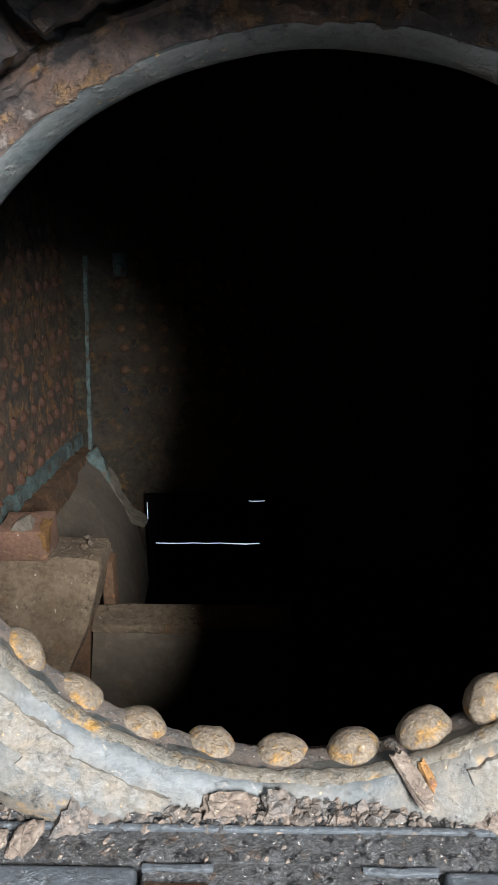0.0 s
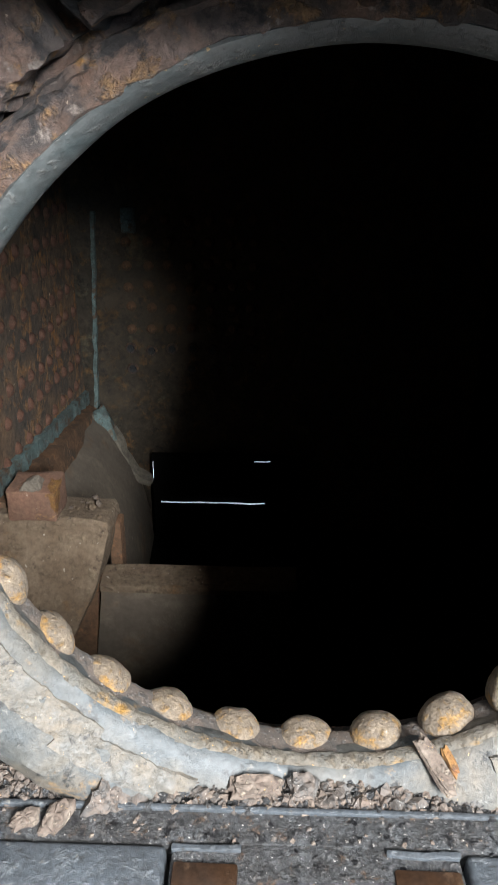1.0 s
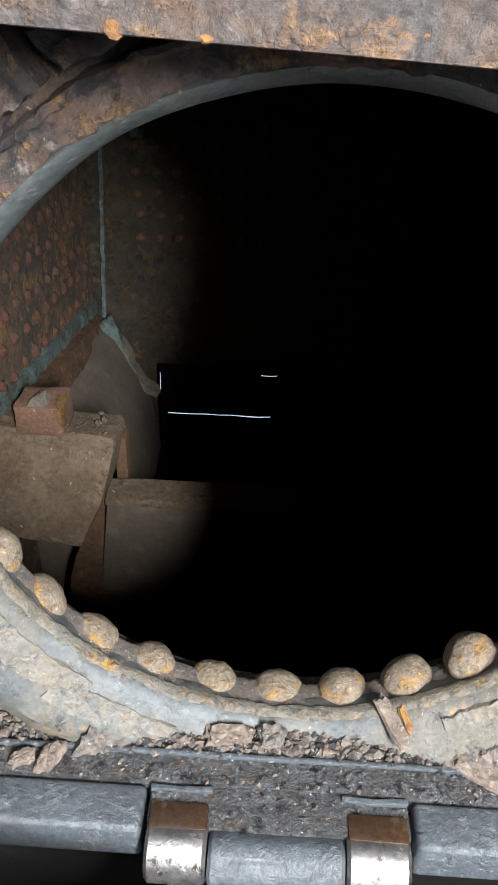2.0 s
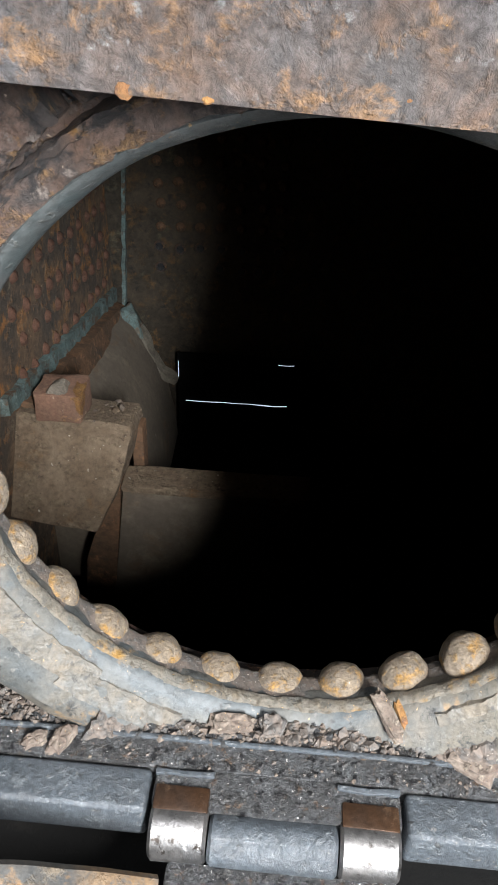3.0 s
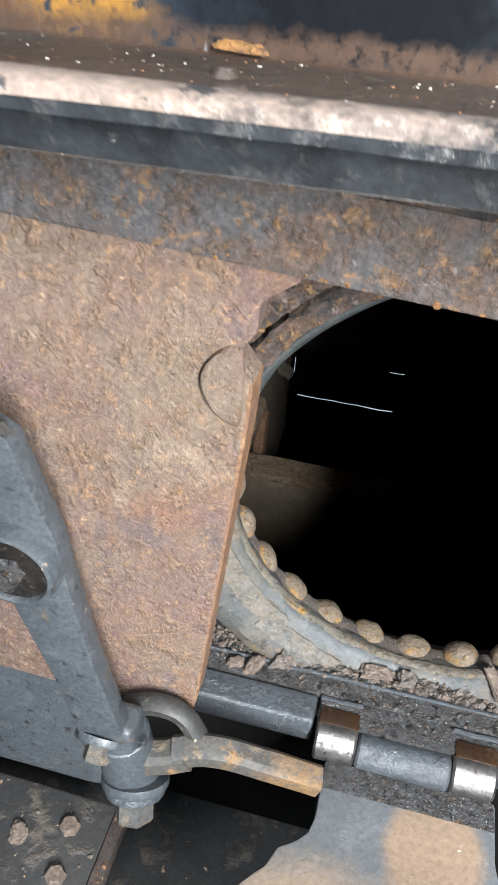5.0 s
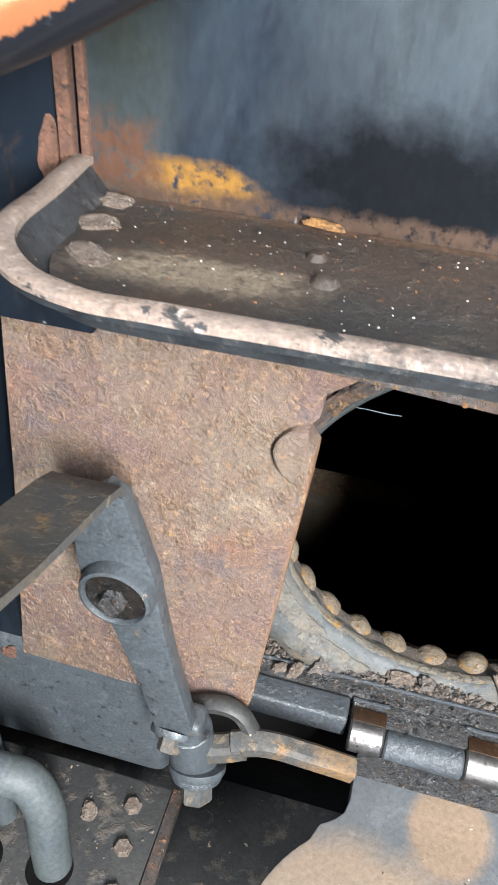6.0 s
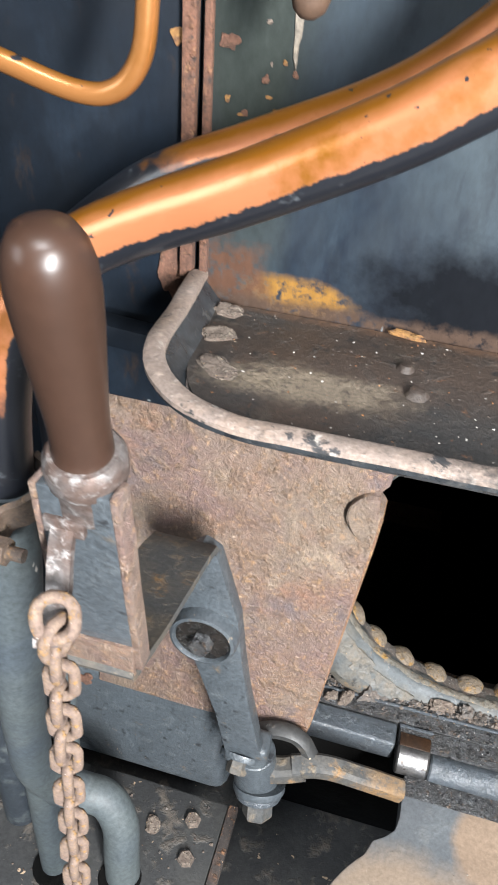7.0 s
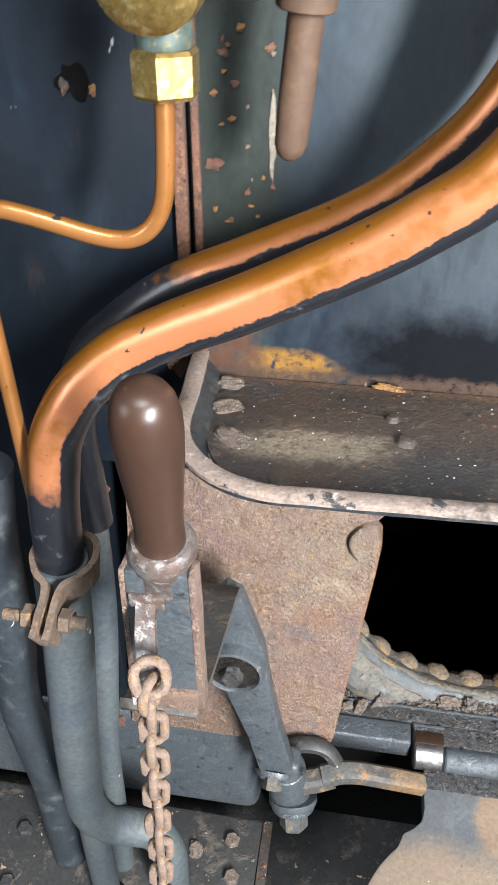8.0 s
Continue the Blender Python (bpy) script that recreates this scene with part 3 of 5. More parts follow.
def plate_with_hole(x0, x1, z0, z1, y0, y1, r, seg=72):
    bm = bmesh.new()

    def edge_point(a):
        c, s = math.cos(a), math.sin(a)
        k = min(((x1 if c > 0 else x0) - HX) / c if abs(c) > 1e-6 else 9, ((z1 if s > 0 else z0) - HZ) / s if abs(s) > 1e-6 else 9)
        return HX + c * k, HZ + s * k
    corners = [math.atan2(z - HZ, x - HX) % (2 * math.pi) for x in (x0, x1) for z in (z0, z1)]
    angles = sorted({2 * math.pi * k / seg for k in range(seg)} | set(corners))
    loops = []
    for y in (y0, y1):
        loops.append([bm.verts.new((HX + r * math.cos(a), y, HZ + r * math.sin(a))) for a in angles])
        loops.append([bm.verts.new((edge_point(a)[0], y, edge_point(a)[1])) for a in angles])
    n = len(angles)
    for k in range(n):
        j = (k + 1) % n
        for p, q in ((0, 1), (1, 3), (3, 2), (2, 0)):
            bm.faces.new((loops[p][k], loops[p][j], loops[q][j], loops[q][k]))
    bmesh.ops.recalc_face_normals(bm, faces=bm.faces[:])
    return bm


solid("wall_backhead", plate_with_hole(-1.2, 1.2, 0.2, 2.3, 0.332, 0.372, HOLE_R), RUST_DARK, "rusty steel boiler backplate with a round firehole", "wall", "structure", smooth=30)

# firebox behind the plate, closed against stray light; near-black plates carry the shade
solid("firebox_wall_left", bm_box((-0.68, 0.372, -0.6), (-0.60, 2.36, 1.25)), SOOT_WALL, "rusty sooty firebox side plate with stay heads", "firebox wall", "structure")
solid("firebox_wall_right", bm_box((0.64, 0.372, -0.6), (0.72, 2.36, 1.25)), SOOT_SHADE, "sooty firebox side plate, darkness put into its near-black colour", "firebox wall", "structure")
solid("firebox_tubeplate", bm_box((-0.60, 2.28, -0.6), (0.64, 2.36, 1.25)), TUBEPLATE, "rusty firebox tubeplate pierced by boiler tubes, shade in its colour", "tubeplate", "structure")
solid("firebox_floor", bm_box((-0.60, 0.372, -0.6), (0.64, 2.28, -0.52)), SOOT_SHADE, "sooty firebox floor, darkness put into its near-black colour", "floor", "structure")
solid("firebox_ceiling", bm_box((-0.68, 0.372, 1.25), (0.72, 2.36, 1.32)), SOOT_SHADE, "near-black firebox crown sheet added to keep light out", "ceiling", "structure")
solid("firebox_front", bm_box((-0.60, 0.372, -0.6), (0.64, 0.47, 0.2)), SOOT_SHADE, "near-black lower firebox back plate added to keep light out", "firebox wall", "structure")

# cab shell behind the camera
solid("cab_floor", bm_box((-1.2, -2.0, 0.30), (1.2, 0.332, 0.36)), FLOOR, "dark dirty iron cab floor", "floor", "structure")
solid("cab_wall_left", bm_box((-1.28, -2.0, 0.30), (-1.2, 0.40, 2.3)), DARK_WALL, "dark painted cab side sheet", "wall", "structure")
solid("cab_wall_right", bm_box((1.2, -2.0, 0.30), (1.28, 0.40, 2.3)), DARK_WALL, "dark painted cab side sheet", "wall", "structure")
solid("cab_wall_rear", bm_box((-1.28, -2.08, 0.30), (1.28, -2.0, 2.3)), DARK_WALL, "dark painted rear cab sheet", "wall", "structure")
solid("cab_ceiling", bm_box((-1.28, -2.08, 2.3), (1.28, 0.42, 2.36)), DARK_WALL, "dark painted cab roof", "ceiling", "structure")

# cladding in front of the backplate, in two sheets with an open seam
SEAM = -0.273
solid("cladding_left", bm_prism([(-1.2, 0.47), (-0.372, 0.47), (-0.372, 1.001), (SEAM - 0.002, 1.001), (SEAM - 0.002, 2.3), (-1.2, 2.3)], "y", 0.232, 0.318, 0.002), CLAD_LEFT, "dark blue painted boiler cladding sheet, shade put into its colour", "cladding", "structure")
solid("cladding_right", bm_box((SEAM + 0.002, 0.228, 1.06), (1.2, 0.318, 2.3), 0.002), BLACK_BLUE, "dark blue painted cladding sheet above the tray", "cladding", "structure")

# ---- firehole ring, rivets and liner ----
def ring_arc(profile, a0, a1, seg, cx=HX + 0.005):
    """Profile of (radius, y) round the firehole, angles from the right over the top."""
    bm = bm_lathe([(r, -y) for r, y in profile], (cx, 0, HZ), (0, -1, 0), seg, a0, a1, side=(1, 0, 0))
    return bm


ring = thing("firehole_ring", (HX, 0.31, HZ - 0.2), "worn grey painted firehole mouth ring with round rivets", "firehole ring")
part("throat", ring_arc([(0.190, 0.340), (0.186, 0.344), (0.191, 0.352), (0.219, 0.380), (0.222, 0.39), (0.203, 0.376), (0.203, 0.340)], 0, 360, 96), RUST_DARK, ring, "dark rusty throat flange")
LX = HX + 0.011     # the upper rim sits a little to the right of the rivet circle
part("lip", rough_up(ring_arc([(0.190, 0.350), (0.1785, 0.345), (0.1755, 0.338), (0.1750, 0.3310), (0.1758, 0.3265), (0.1780, 0.3225), (0.1805, 0.3185), (0.1825, 0.3175), (0.185, 0.320)], -4, 184, 110, LX), 0.03, 0.0010), LIP_PAINT, ring, "grey-green painted rim")
part("lower_band", rough_up(ring_arc([(0.188, 0.346), (0.180, 0.344), (0.1765, 0.338), (0.1742, 0.328), (0.1750, 0.3215), (0.1795, 0.3165), (0.192, 0.3095), (0.206, 0.302), (0.214, 0.299), (0.226, 0.303), (0.226, 0.336), (0.19, 0.336)], 182, 358, 120), 0.02, 0.0016, 3), RING_PAINT, ring, "worn grey paint over rust")
part("bare_edge", rough_up(rough_up(ring_arc([(0.178, 0.3315), (0.1738, 0.3310), (0.1729, 0.3285), (0.1729, 0.3255), (0.1739, 0.3230), (0.1755, 0.3217), (0.178, 0.325)], 184, 356, 190), 0.02, 0.0010), 0.005, 0.0010, 4), BARE_EDGE, ring, "chipped bare tan edge")
part("inner_ledge", rough_up(rough_up(ring_arc([(0.186, 0.3525), (0.1796, 0.3520), (0.1781, 0.349), (0.1770, 0.340), (0.1756, 0.3320), (0.178, 0.332)], 184, 356, 190), 0.02, 0.0010), 0.004, 0.0010, 6), FLAKE_DARK, ring, "grimy ledge between the rivets")
for a0, a1, r0, r1, seed in ((196, 232, 0.181, 0.196, 1), (226, 250, 0.186, 0.200, 2), (258, 283, 0.184, 0.196, 3), (300, 318, 0.180, 0.187, 4), (322, 346, 0.181, 0.198, 5)):
    mid = [(r0 + (r1 - r0) * j / 6, 0.3160 - (r0 + (r1 - r0) * j / 6 - 0.1795) * 0.545 - 0.0008) for j in range(7)]
    part("peeling_paint", rough_up(rough_up(ring_arc([(r0, mid[0][1] + 0.004)] + mid + [(r1, mid[-1][1] + 0.004)], a0, a1, 60), 0.014, 0.0016, seed), 0.004, 0.0010, seed + 7), PEEL, ring, "curling worn paint", 25)
part("scale_crust", rough_up(rough_up(ring_arc([(0.200, 0.31), (0.203, 0.300)] + [(0.203 + 0.003 * k, 0.2985 - 0.0008 * k) for k in range(1, 8)] + [(0.228, 0.30), (0.228, 0.32)], 236, 330, 190), 0.008, 0.0035, 2), 0.004, 0.0022, 8), FLAKE_DARK, ring, "crusty rust scale below the band", 20)
part("groove_liner", rough_up(rough_up(ring_arc([(0.180, 0.336), (0.181, 0.322), (0.183, 0.3172), (0.187, 0.3165), (0.191, 0.3175), (0.194, 0.3175), (0.1955, 0.3150), (0.1975, 0.3165), (0.1990, 0.324), (0.1990, 0.334), (0.2075, 0.334), (0.2075, 0.338), (0.19, 0.340)], 2, 178, 170, LX), 0.009, 0.0024, 5), 0.004, 0.0010, 9), LINER, ring, "scaly dark rust liner edge", 22)
head = bm_lathe([(0, 0.0087), (0.003, 0.0085), (0.006, 0.0079), (0.009, 0.0067), (0.012, 0.0047), (0.0140, 0.0024), (0.0152, 0.0), (0.0160, -0.004), (0.0165, -0.008)], (0, 0, 0), (0, 0, 1), 28)
head_mesh = finish("rivet", rough_up(rough_up(head, 0.009, 0.0010), 0.003, 0.0005, 4), RIVET)
base = world_place(ring)
for k in range(-8, 9):
    a = radians(-89.2 + 13.7 * k)
    if math.sin(a) > 0.25:     # the upper heads are hidden behind the rim
        continue
    o = new("rivet", head_mesh)
    o.parent = ring
    d = Vector((math.cos(a), 0, math.sin(a)))
    aim = -d * math.cos(radians(12)) + Vector((0, math.sin(radians(12)), 0))
    turn = aim.to_track_quat("Z", "Y").to_matrix().to_4x4()
    o.matrix_basis = Matrix.Translation(Vector((0.0160, 0.3490, 0.7915)) + d * 0.1680 - base) @ turn @ pose(0, 0, -0.001, 0, 0, 47 * k)

liner = [(121, 172, 0.2030, 0.250, 0.311, "pinkish rust flaked liner plate"), (62, 119, 0.2035, 0.246, 0.316, "rusty liner plate darkened for beam shade"), (8, 60, 0.2035, 0.25, 0.315, "rusty liner plate darkened for beam shade")]
for a0, a1, r0, r1, y, text in liner:
    tp = thing("liner_plate", (HX + 0.22 * math.cos(radians((a0 + a1) / 2)), y, HZ + 0.22 * math.sin(radians((a0 + a1) / 2))), text + " above the firehole", "liner plate", "liner plates round the firehole")
    prof = [(r0, y + 0.018), (r0, y + 0.002)] + [(r0 + (r1 - r0) * k / 9, y - 0.001 - 0.001 * (k % 2)) for k in range(10)] + [(r1, y + 0.018)]
    part("plate", rough_up(rough_up(ring_arc(prof, a0, a1, 110, LX), 0.02, 0.003, a0), 0.005, 0.0028, a0 + 5), LINER if a0 > 100 else LINER_SHADED, tp, smooth=22)
    if a0 < 100:
        part("rusty_edge", rough_up(rough_up(ring_arc([(r0 + 0.001, y + 0.004), (r0 - 0.0004, y + 0.001), (r0 + 0.001, y - 0.0035), (r0 + 0.005, y - 0.0042), (r0 + 0.008, y - 0.002), (r0 + 0.008, y + 0.004)], a0 + 1, a1 - 1, 110, LX), 0.012, 0.0022, a0 + 2), 0.004, 0.0010, a0 + 7), LINER, tp, "tan rusty lower edge")

# ---- sill, bars and hinge ----
sill = thing("firehole_sill", (0.02, 0.29, 0.60), "pitted dark iron sill ledge under the firehole", "sill")
part("ledge", rough_up(bm_fine(bm_box((-0.24, 0.281, 0.585), (0.34, 0.334, 0.620), 0.003), 6), 0.02, 0.0014), PITTED, sill)
part("raised_edge", rough_up(bm_fine(bm_box((-0.24, 0.2975, 0.618), (0.34, 0.3005, 0.6225), 0.001), 6), 0.03, 0.0012, 2), BAR_PAINT, sill, "worn bright edge strip")
part("tongue", rough_up(bm_fine(bm_box((-0.0505, 0.258, 0.588), (0.0935, 0.282, 0.6185), 0.003), 5), 0.02, 0.0014, 4), PITTED, sill)
for x0, x1 in ((-0.33, -0.053), (0.096, 0.40)):
    bar = thing("hinge_bar", ((x0 + x1) / 2, 0.26, 0.58), "grey painted iron bar beside the flap hinge", "bar", "bars beside the flap hinge")
    part("bar", rough_up(bm_fine(bm_box((x0, 0.253, 0.590), (x1, 0.2805, 0.6185), 0.0045, 3), 1), 0.05, 0.0008, x0), BAR_PAINT, bar)

# Black sheet added to give the dark void under the sill.
solid("sill_void_sheet", rough_up(bm_box((-0.22, 0.296, 0.365), (0.6, 0.325, 0.584), 0.002), 0.1, 0.001), SOOT_SHADE, "added black sheet for the dark void under the sill", "plate", base=(0.1, 0.31, 0.365))
HINGE_Y, HINGE_Z = 0.253, 0.602
flap = thing("firehole_flap", (0.03, 0.05, 0.575), "fold-down iron firehole flap lying open on its hinge", "firehole flap")
for x0, x1 in ((-0.0495, -0.0165), (0.0585, 0.0925)):
    kn = part("knuckle", bm_rod((x0, HINGE_Y, HINGE_Z), (x1, HINGE_Y, HINGE_Z), 0.0172, seg=40, bev=0.002), STEEL, flap, "bright worn steel hinge knuckle")
    part("strap", rough_up(bm_box((x0 + 0.0005, HINGE_Y + 0.002, HINGE_Z + 0.0125), (x1 - 0.0005, HINGE_Y + 0.017, HINGE_Z + 0.0182), 0.002), 0.02, 0.0005), BROWN_STEEL, kn, "brown stained steel strap")
for x0, x1 in ((-0.0505, -0.0155), (0.0575, 0.0935)):
    part("back_strip", rough_up(bm_fine(bm_box((x0, 0.2762, 0.6165), (x1, 0.2795, 0.6205), 0.0008), 3), 0.008, 0.0012), BAR_PAINT, flap, "bright worn strip behind the knuckle")
part("barrel", rough_up(bm_rod((-0.0155, HINGE_Y - 0.003, HINGE_Z), (0.0575, HINGE_Y - 0.003, HINGE_Z), 0.0148, seg=40, bev=0.002), 0.02, 0.0006), BAR_PAINT, flap)
outline = [(-0.038, 0.236), (-0.038, 0.190), (-0.041, 0.177), (-0.049, 0.168), (-0.060, 0.1605)]
outline += [(0.03 + 0.138 * math.cos(radians(w)), 0.046 + 0.138 * math.sin(radians(w))) for w in range(134, 407, 4)]
outline += [(0.117, 0.1605), (0.106, 0.168), (0.098, 0.177), (0.095, 0.190), (0.095, 0.236)]
part("plate", rough_up(bm_prism(outline, "z", 0.577, 0.598, 0.0025), 0.05, 0.0006), FLAP_SKIN, flap, "round flap plate with a necked hinge leaf, tan and grey paint")
part("leaf_edge", rough_up(bm_box((-0.0375, 0.213, 0.588), (0.0945, 0.237, 0.5995), 0.003), 0.03, 0.0008, 3), PITTED, flap)

# ---- sliding door leaf ----
door = thing("firehole_door", (-0.25, 0.228, 0.64), "rusty sliding firehole door leaf pushed aside", "firehole door")
leaf = [(-0.368, 0.636), (-0.262, 0.634), (-0.145, 0.640), (-0.1425, 0.66), (-0.1205, 0.905), (-0.1185, 0.938), (-0.130, 0.952), (-0.1185, 0.968), (-0.117, 0.986), (-0.099, 1.0), (-0.096, 1.02), (-0.345, 1.02), (-0.352, 0.86)]


def lean(bm):
    """The door leaf leans back a little towards its top."""
    for v in bm.verts:
        v.co.y += 0.045 * (v.co.z - 0.64)
    return bm


part("leaf", lean(rough_up(bm_prism(leaf, "y", 0.2215, 0.245, 0.0015), 0.05, 0.0008)), RUST_PLATE, door)
part("stop_boss", lean(rough_up(bm_lathe([(0, 0.0005), (0.016, 0.0), (0.0225, 0), (0.0245, 0.002), (0.0250, 0.009)], (-0.1215, 0.2140, 0.937), (0, 1, 0), 20, 95, 265, side=(1, 0, 0)), 0.01, 0.0006)), RUST_PLATE, door, "half-round raised stop")
part("edge_strip", lean(rough_up(bm_prism([(-0.1440, 0.645), (-0.1415, 0.66), (-0.1196, 0.905), (-0.1177, 0.936), (-0.1200, 0.937), (-0.1220, 0.905), (-0.1460, 0.645)], "y", 0.2220, 0.2455), 0.02, 0.0006)), RUST_EDGE, door, "rubbed orange-brown edge")

# ---- guide beam ----
beam = thing("guide_beam", (0.0, 0.234, 1.0), "heavy rusty guide beam over the firehole door", "beam")


def fall(bm):
    """The beam drops slightly to the right."""
    for v in bm.verts:
        v.co.z -= 0.055 * v.co.x
    return bm


part("beam", fall(rough_up(bm_fine(bm_box((-0.285, 0.2300, 1.0005), (0.5, 0.2370, 1.046), 0.0022), 7), 0.025, 0.0012)), RUST_BEAM, beam)
part("painted_end", fall(rough_up(bm_box((-0.372, 0.202, 1.046), (-0.2855, 0.220, 1.062), 0.002), 0.03, 0.0006)), CLAD_LEFT, beam, "black painted beam end")
part("crusted_edge", fall(rough_up(rough_up(bm_fine(bm_box((-0.284, 0.2295, 1.044), (0.5, 0.240, 1.052), 0.003), 6), 0.012, 0.004), 0.004, 0.002, 3)), LINER, beam, "crusted orange-brown top edge", 25)
rng = random.Random(4)
for k in range(26):
    x = -0.16 + 0.42 * rng.random()
    s = 0.0008 + 0.0034 * rng.random() ** 3
    part("ochre_scab", fall(rough_up(bm_lathe([(0, 0.0007), (s * 0.7, 0.0005), (s, 0)], (x, 0.2303, 1.002 + 0.005 * rng.random() ** 2), (0, -1, 0), 9), 0.002, 0.0006, k)), OCHRE, beam)

# ---- tray ----
def tray_line(inset=0.0, n=14):
    """Front outline of the tray in plan, from the back left round the corner to the right."""
    x0, y0, rad = -0.266 + inset, 0.066 + inset, 0.072
    line = [(x0 - 0.004 + 0.004 * k / 6, 0.226 - 0.066 * k / 6) for k in range(6)]
    for k in range(n + 1):
        a = math.pi + math.pi / 2 * k / n
        line.append((x0 + rad + rad * math.cos(a), y0 + 0.008 + rad + rad * math.sin(a)))
    line += [(x0 + rad + 0.02 * k, y0 + 0.008 + min(0.005, 0.0004 * k)) for k in range(1, 35)]
    return line


tray = thing("warming_tray", (0.1, 0.15, 1.095), "dirty dark iron shelf tray with a rounded lip", "tray")
part("bottom", bm_prism(tray_line(0.014) + [(0.47, 0.226)], "z", 1.0972, 1.101), DIRT_TRAY, tray, "gritty dark tray floor")
line = tray_line()
part("lip", rough_up(bm_tube([(x, y, 1.1085) for x, y in line], 0, n=0, section=[(-0.017, -0.010), (-0.013, -0.0108), (-0.0095, -0.004), (-0.0070, 0.002), (0.0046, 0.0045), (0.0052, 0.0085), (-0.0028, 0.0085)]), 0.03, 0.0007), GLOSS_BLACK, tray, "chipped black upturned rim")
part("lip_top", rough_up(bm_tube([(x, y, 1.1190) for x, y in line], 0, n=0, section=[(-0.0060, -0.0022), (0.0062, -0.0022), (0.0064, 0.0008), (0.0046, 0.0020), (-0.003, 0.0026), (-0.0058, 0.0014)]), 0.02, 0.0006, 7), TRAY_LIP, tray, "rubbed bare pinkish rim edge")
for x, y, s in ((-0.118, 0.160, 0.008), (-0.127, 0.186, 0.006), (-0.03, 0.15, 0.007), (0.08, 0.16, 0.008)):
    part("rivet", rough_up(bm_lathe([(0, 0.0045), (s * 0.6, 0.0038), (s, 0)], (x, y, 1.1005), (0, 0, 1), 14), 0.005, 0.0006), DIRT_TRAY, tray)

# ---- operating lever with its link ----
lever = thing("door_lever", (-0.2, 0.18, 0.55), "grey forged firehole door lever with pivot boss", "lever")
arm_outline = [(-0.246, 0.926), (-0.272, 0.898), (-0.271, 0.850), (-0.268, 0.812), (-0.248, 0.785), (-0.226, 0.715), (-0.214, 0.655), (-0.180, 0.668), (-0.198, 0.752), (-0.206, 0.802), (-0.212, 0.850), (-0.224, 0.890), (-0.232, 0.918)]
part("arm", rough_up(bm_prism(arm_outline, "y", 0.170, 0.186, 0.003), 0.03, 0.0007), IRON, lever)
boss = part("boss", bm_lathe([(0, -0.006), (0.0225, -0.006), (0.0235, -0.015), (0.025, -0.0175), (0.0275, -0.0165), (0.029, -0.012), (0.030, 0.0), (0.030, 0.006)], (-0.239, 0.176, 0.829), (0, 1, 0), 40), IRON, lever, "round pivot boss")
part("grease", rough_up(bm_lathe([(0, -0.015), (0.009, -0.0148), (0.016, -0.0135), (0.0233, -0.0135)], (-0.239, 0.1755, 0.829), (0, 1, 0), 24), 0.006, 0.0012), OIL, boss, "oily black grease")
part("pivot_nut", rough_up(bm_lathe([(0, -0.024), (0.0085, -0.024), (0.0100, -0.022), (0.0105, 0)], (-0.239, 0.175, 0.829), (0, 1, 0), 6), 0.01, 0.0008), PITTED, boss, "oily worn nut")
clevis = part("clevis", rough_up(bm_join(bm_box((-0.217, 0.171, 0.638), (-0.174, 0.198, 0.672), 0.007, 3), bm_rod((-0.183, 0.190, 0.588), (-0.189, 0.188, 0.646), 0.0225, 0.021, seg=28)), 0.03, 0.0008), IRON, lever)
up_axis, low_axis = (0.05, 0.80, 0.60), (-0.12, 0.50, 0.86)
part("upper_bolt", bm_lathe([(0, -0.009), (0.0095, -0.009), (0.0105, -0.007), (0.0105, 0.004)], (-0.2005, 0.172, 0.641), up_axis, 6), LINK, clevis, "worn bolt head")
part("washer", bm_lathe([(0.012, 0.0), (0.0195, 0.0), (0.0205, 0.002), (0.0205, 0.006), (0.012, 0.006)], (-0.2000, 0.175, 0.645), up_axis, 30), IRON, clevis, "steel washer")
part("lower_bolt", rough_up(bm_lathe([(0, -0.020), (0.0135, -0.020), (0.0155, -0.017), (0.0155, 0.002)], (-0.1775, 0.179, 0.576), low_axis, 6), 0.02, 0.0003), LINK, clevis, "large hexagon bolt head", smooth=25)
part("washer", bm_lathe([(0.012, 0.0), (0.0225, 0.0), (0.0235, 0.002), (0.0235, 0.006), (0.012, 0.006)], (-0.1778, 0.180, 0.5785), low_axis, 36), BAR_PAINT, clevis, "bright-edged washer")
part("washer", bm_lathe([(0.012, 0.0), (0.0255, 0.0), (0.0265, 0.002), (0.0265, 0.008), (0.012, 0.008)], (-0.1785, 0.1835, 0.585), low_axis, 36), IRON, clevis, "thick dark washer")
link_sec = [(-0.008, -0.010), (0.008, -0.010), (0.010, -0.007), (0.010, 0.004), (0.006, 0.008), (-0.006, 0.009), (-0.010, 0.006), (-0.010, -0.007)]
part("link", rough_up(bm_tube([(-0.150, 0.192, 0.630), (-0.128, 0.198, 0.633), (-0.104, 0.203, 0.628), (-0.078, 0.207, 0.620), (-0.040, 0.212, 0.608)], 0, n=7, section=link_sec), 0.03, 0.0007), LINK, lever, "flat link bar rubbed bare")
part("link_eye", rough_up(bm_tube([(-0.196, 0.182, 0.628), (-0.178, 0.186, 0.622), (-0.160, 0.190, 0.622), (-0.140, 0.194, 0.630)], 0, n=6, section=[(a * 1.1, b2 * 1.15) for a, b2 in link_sec]), 0.02, 0.0007), LINK, lever, "rubbed eye of the link")
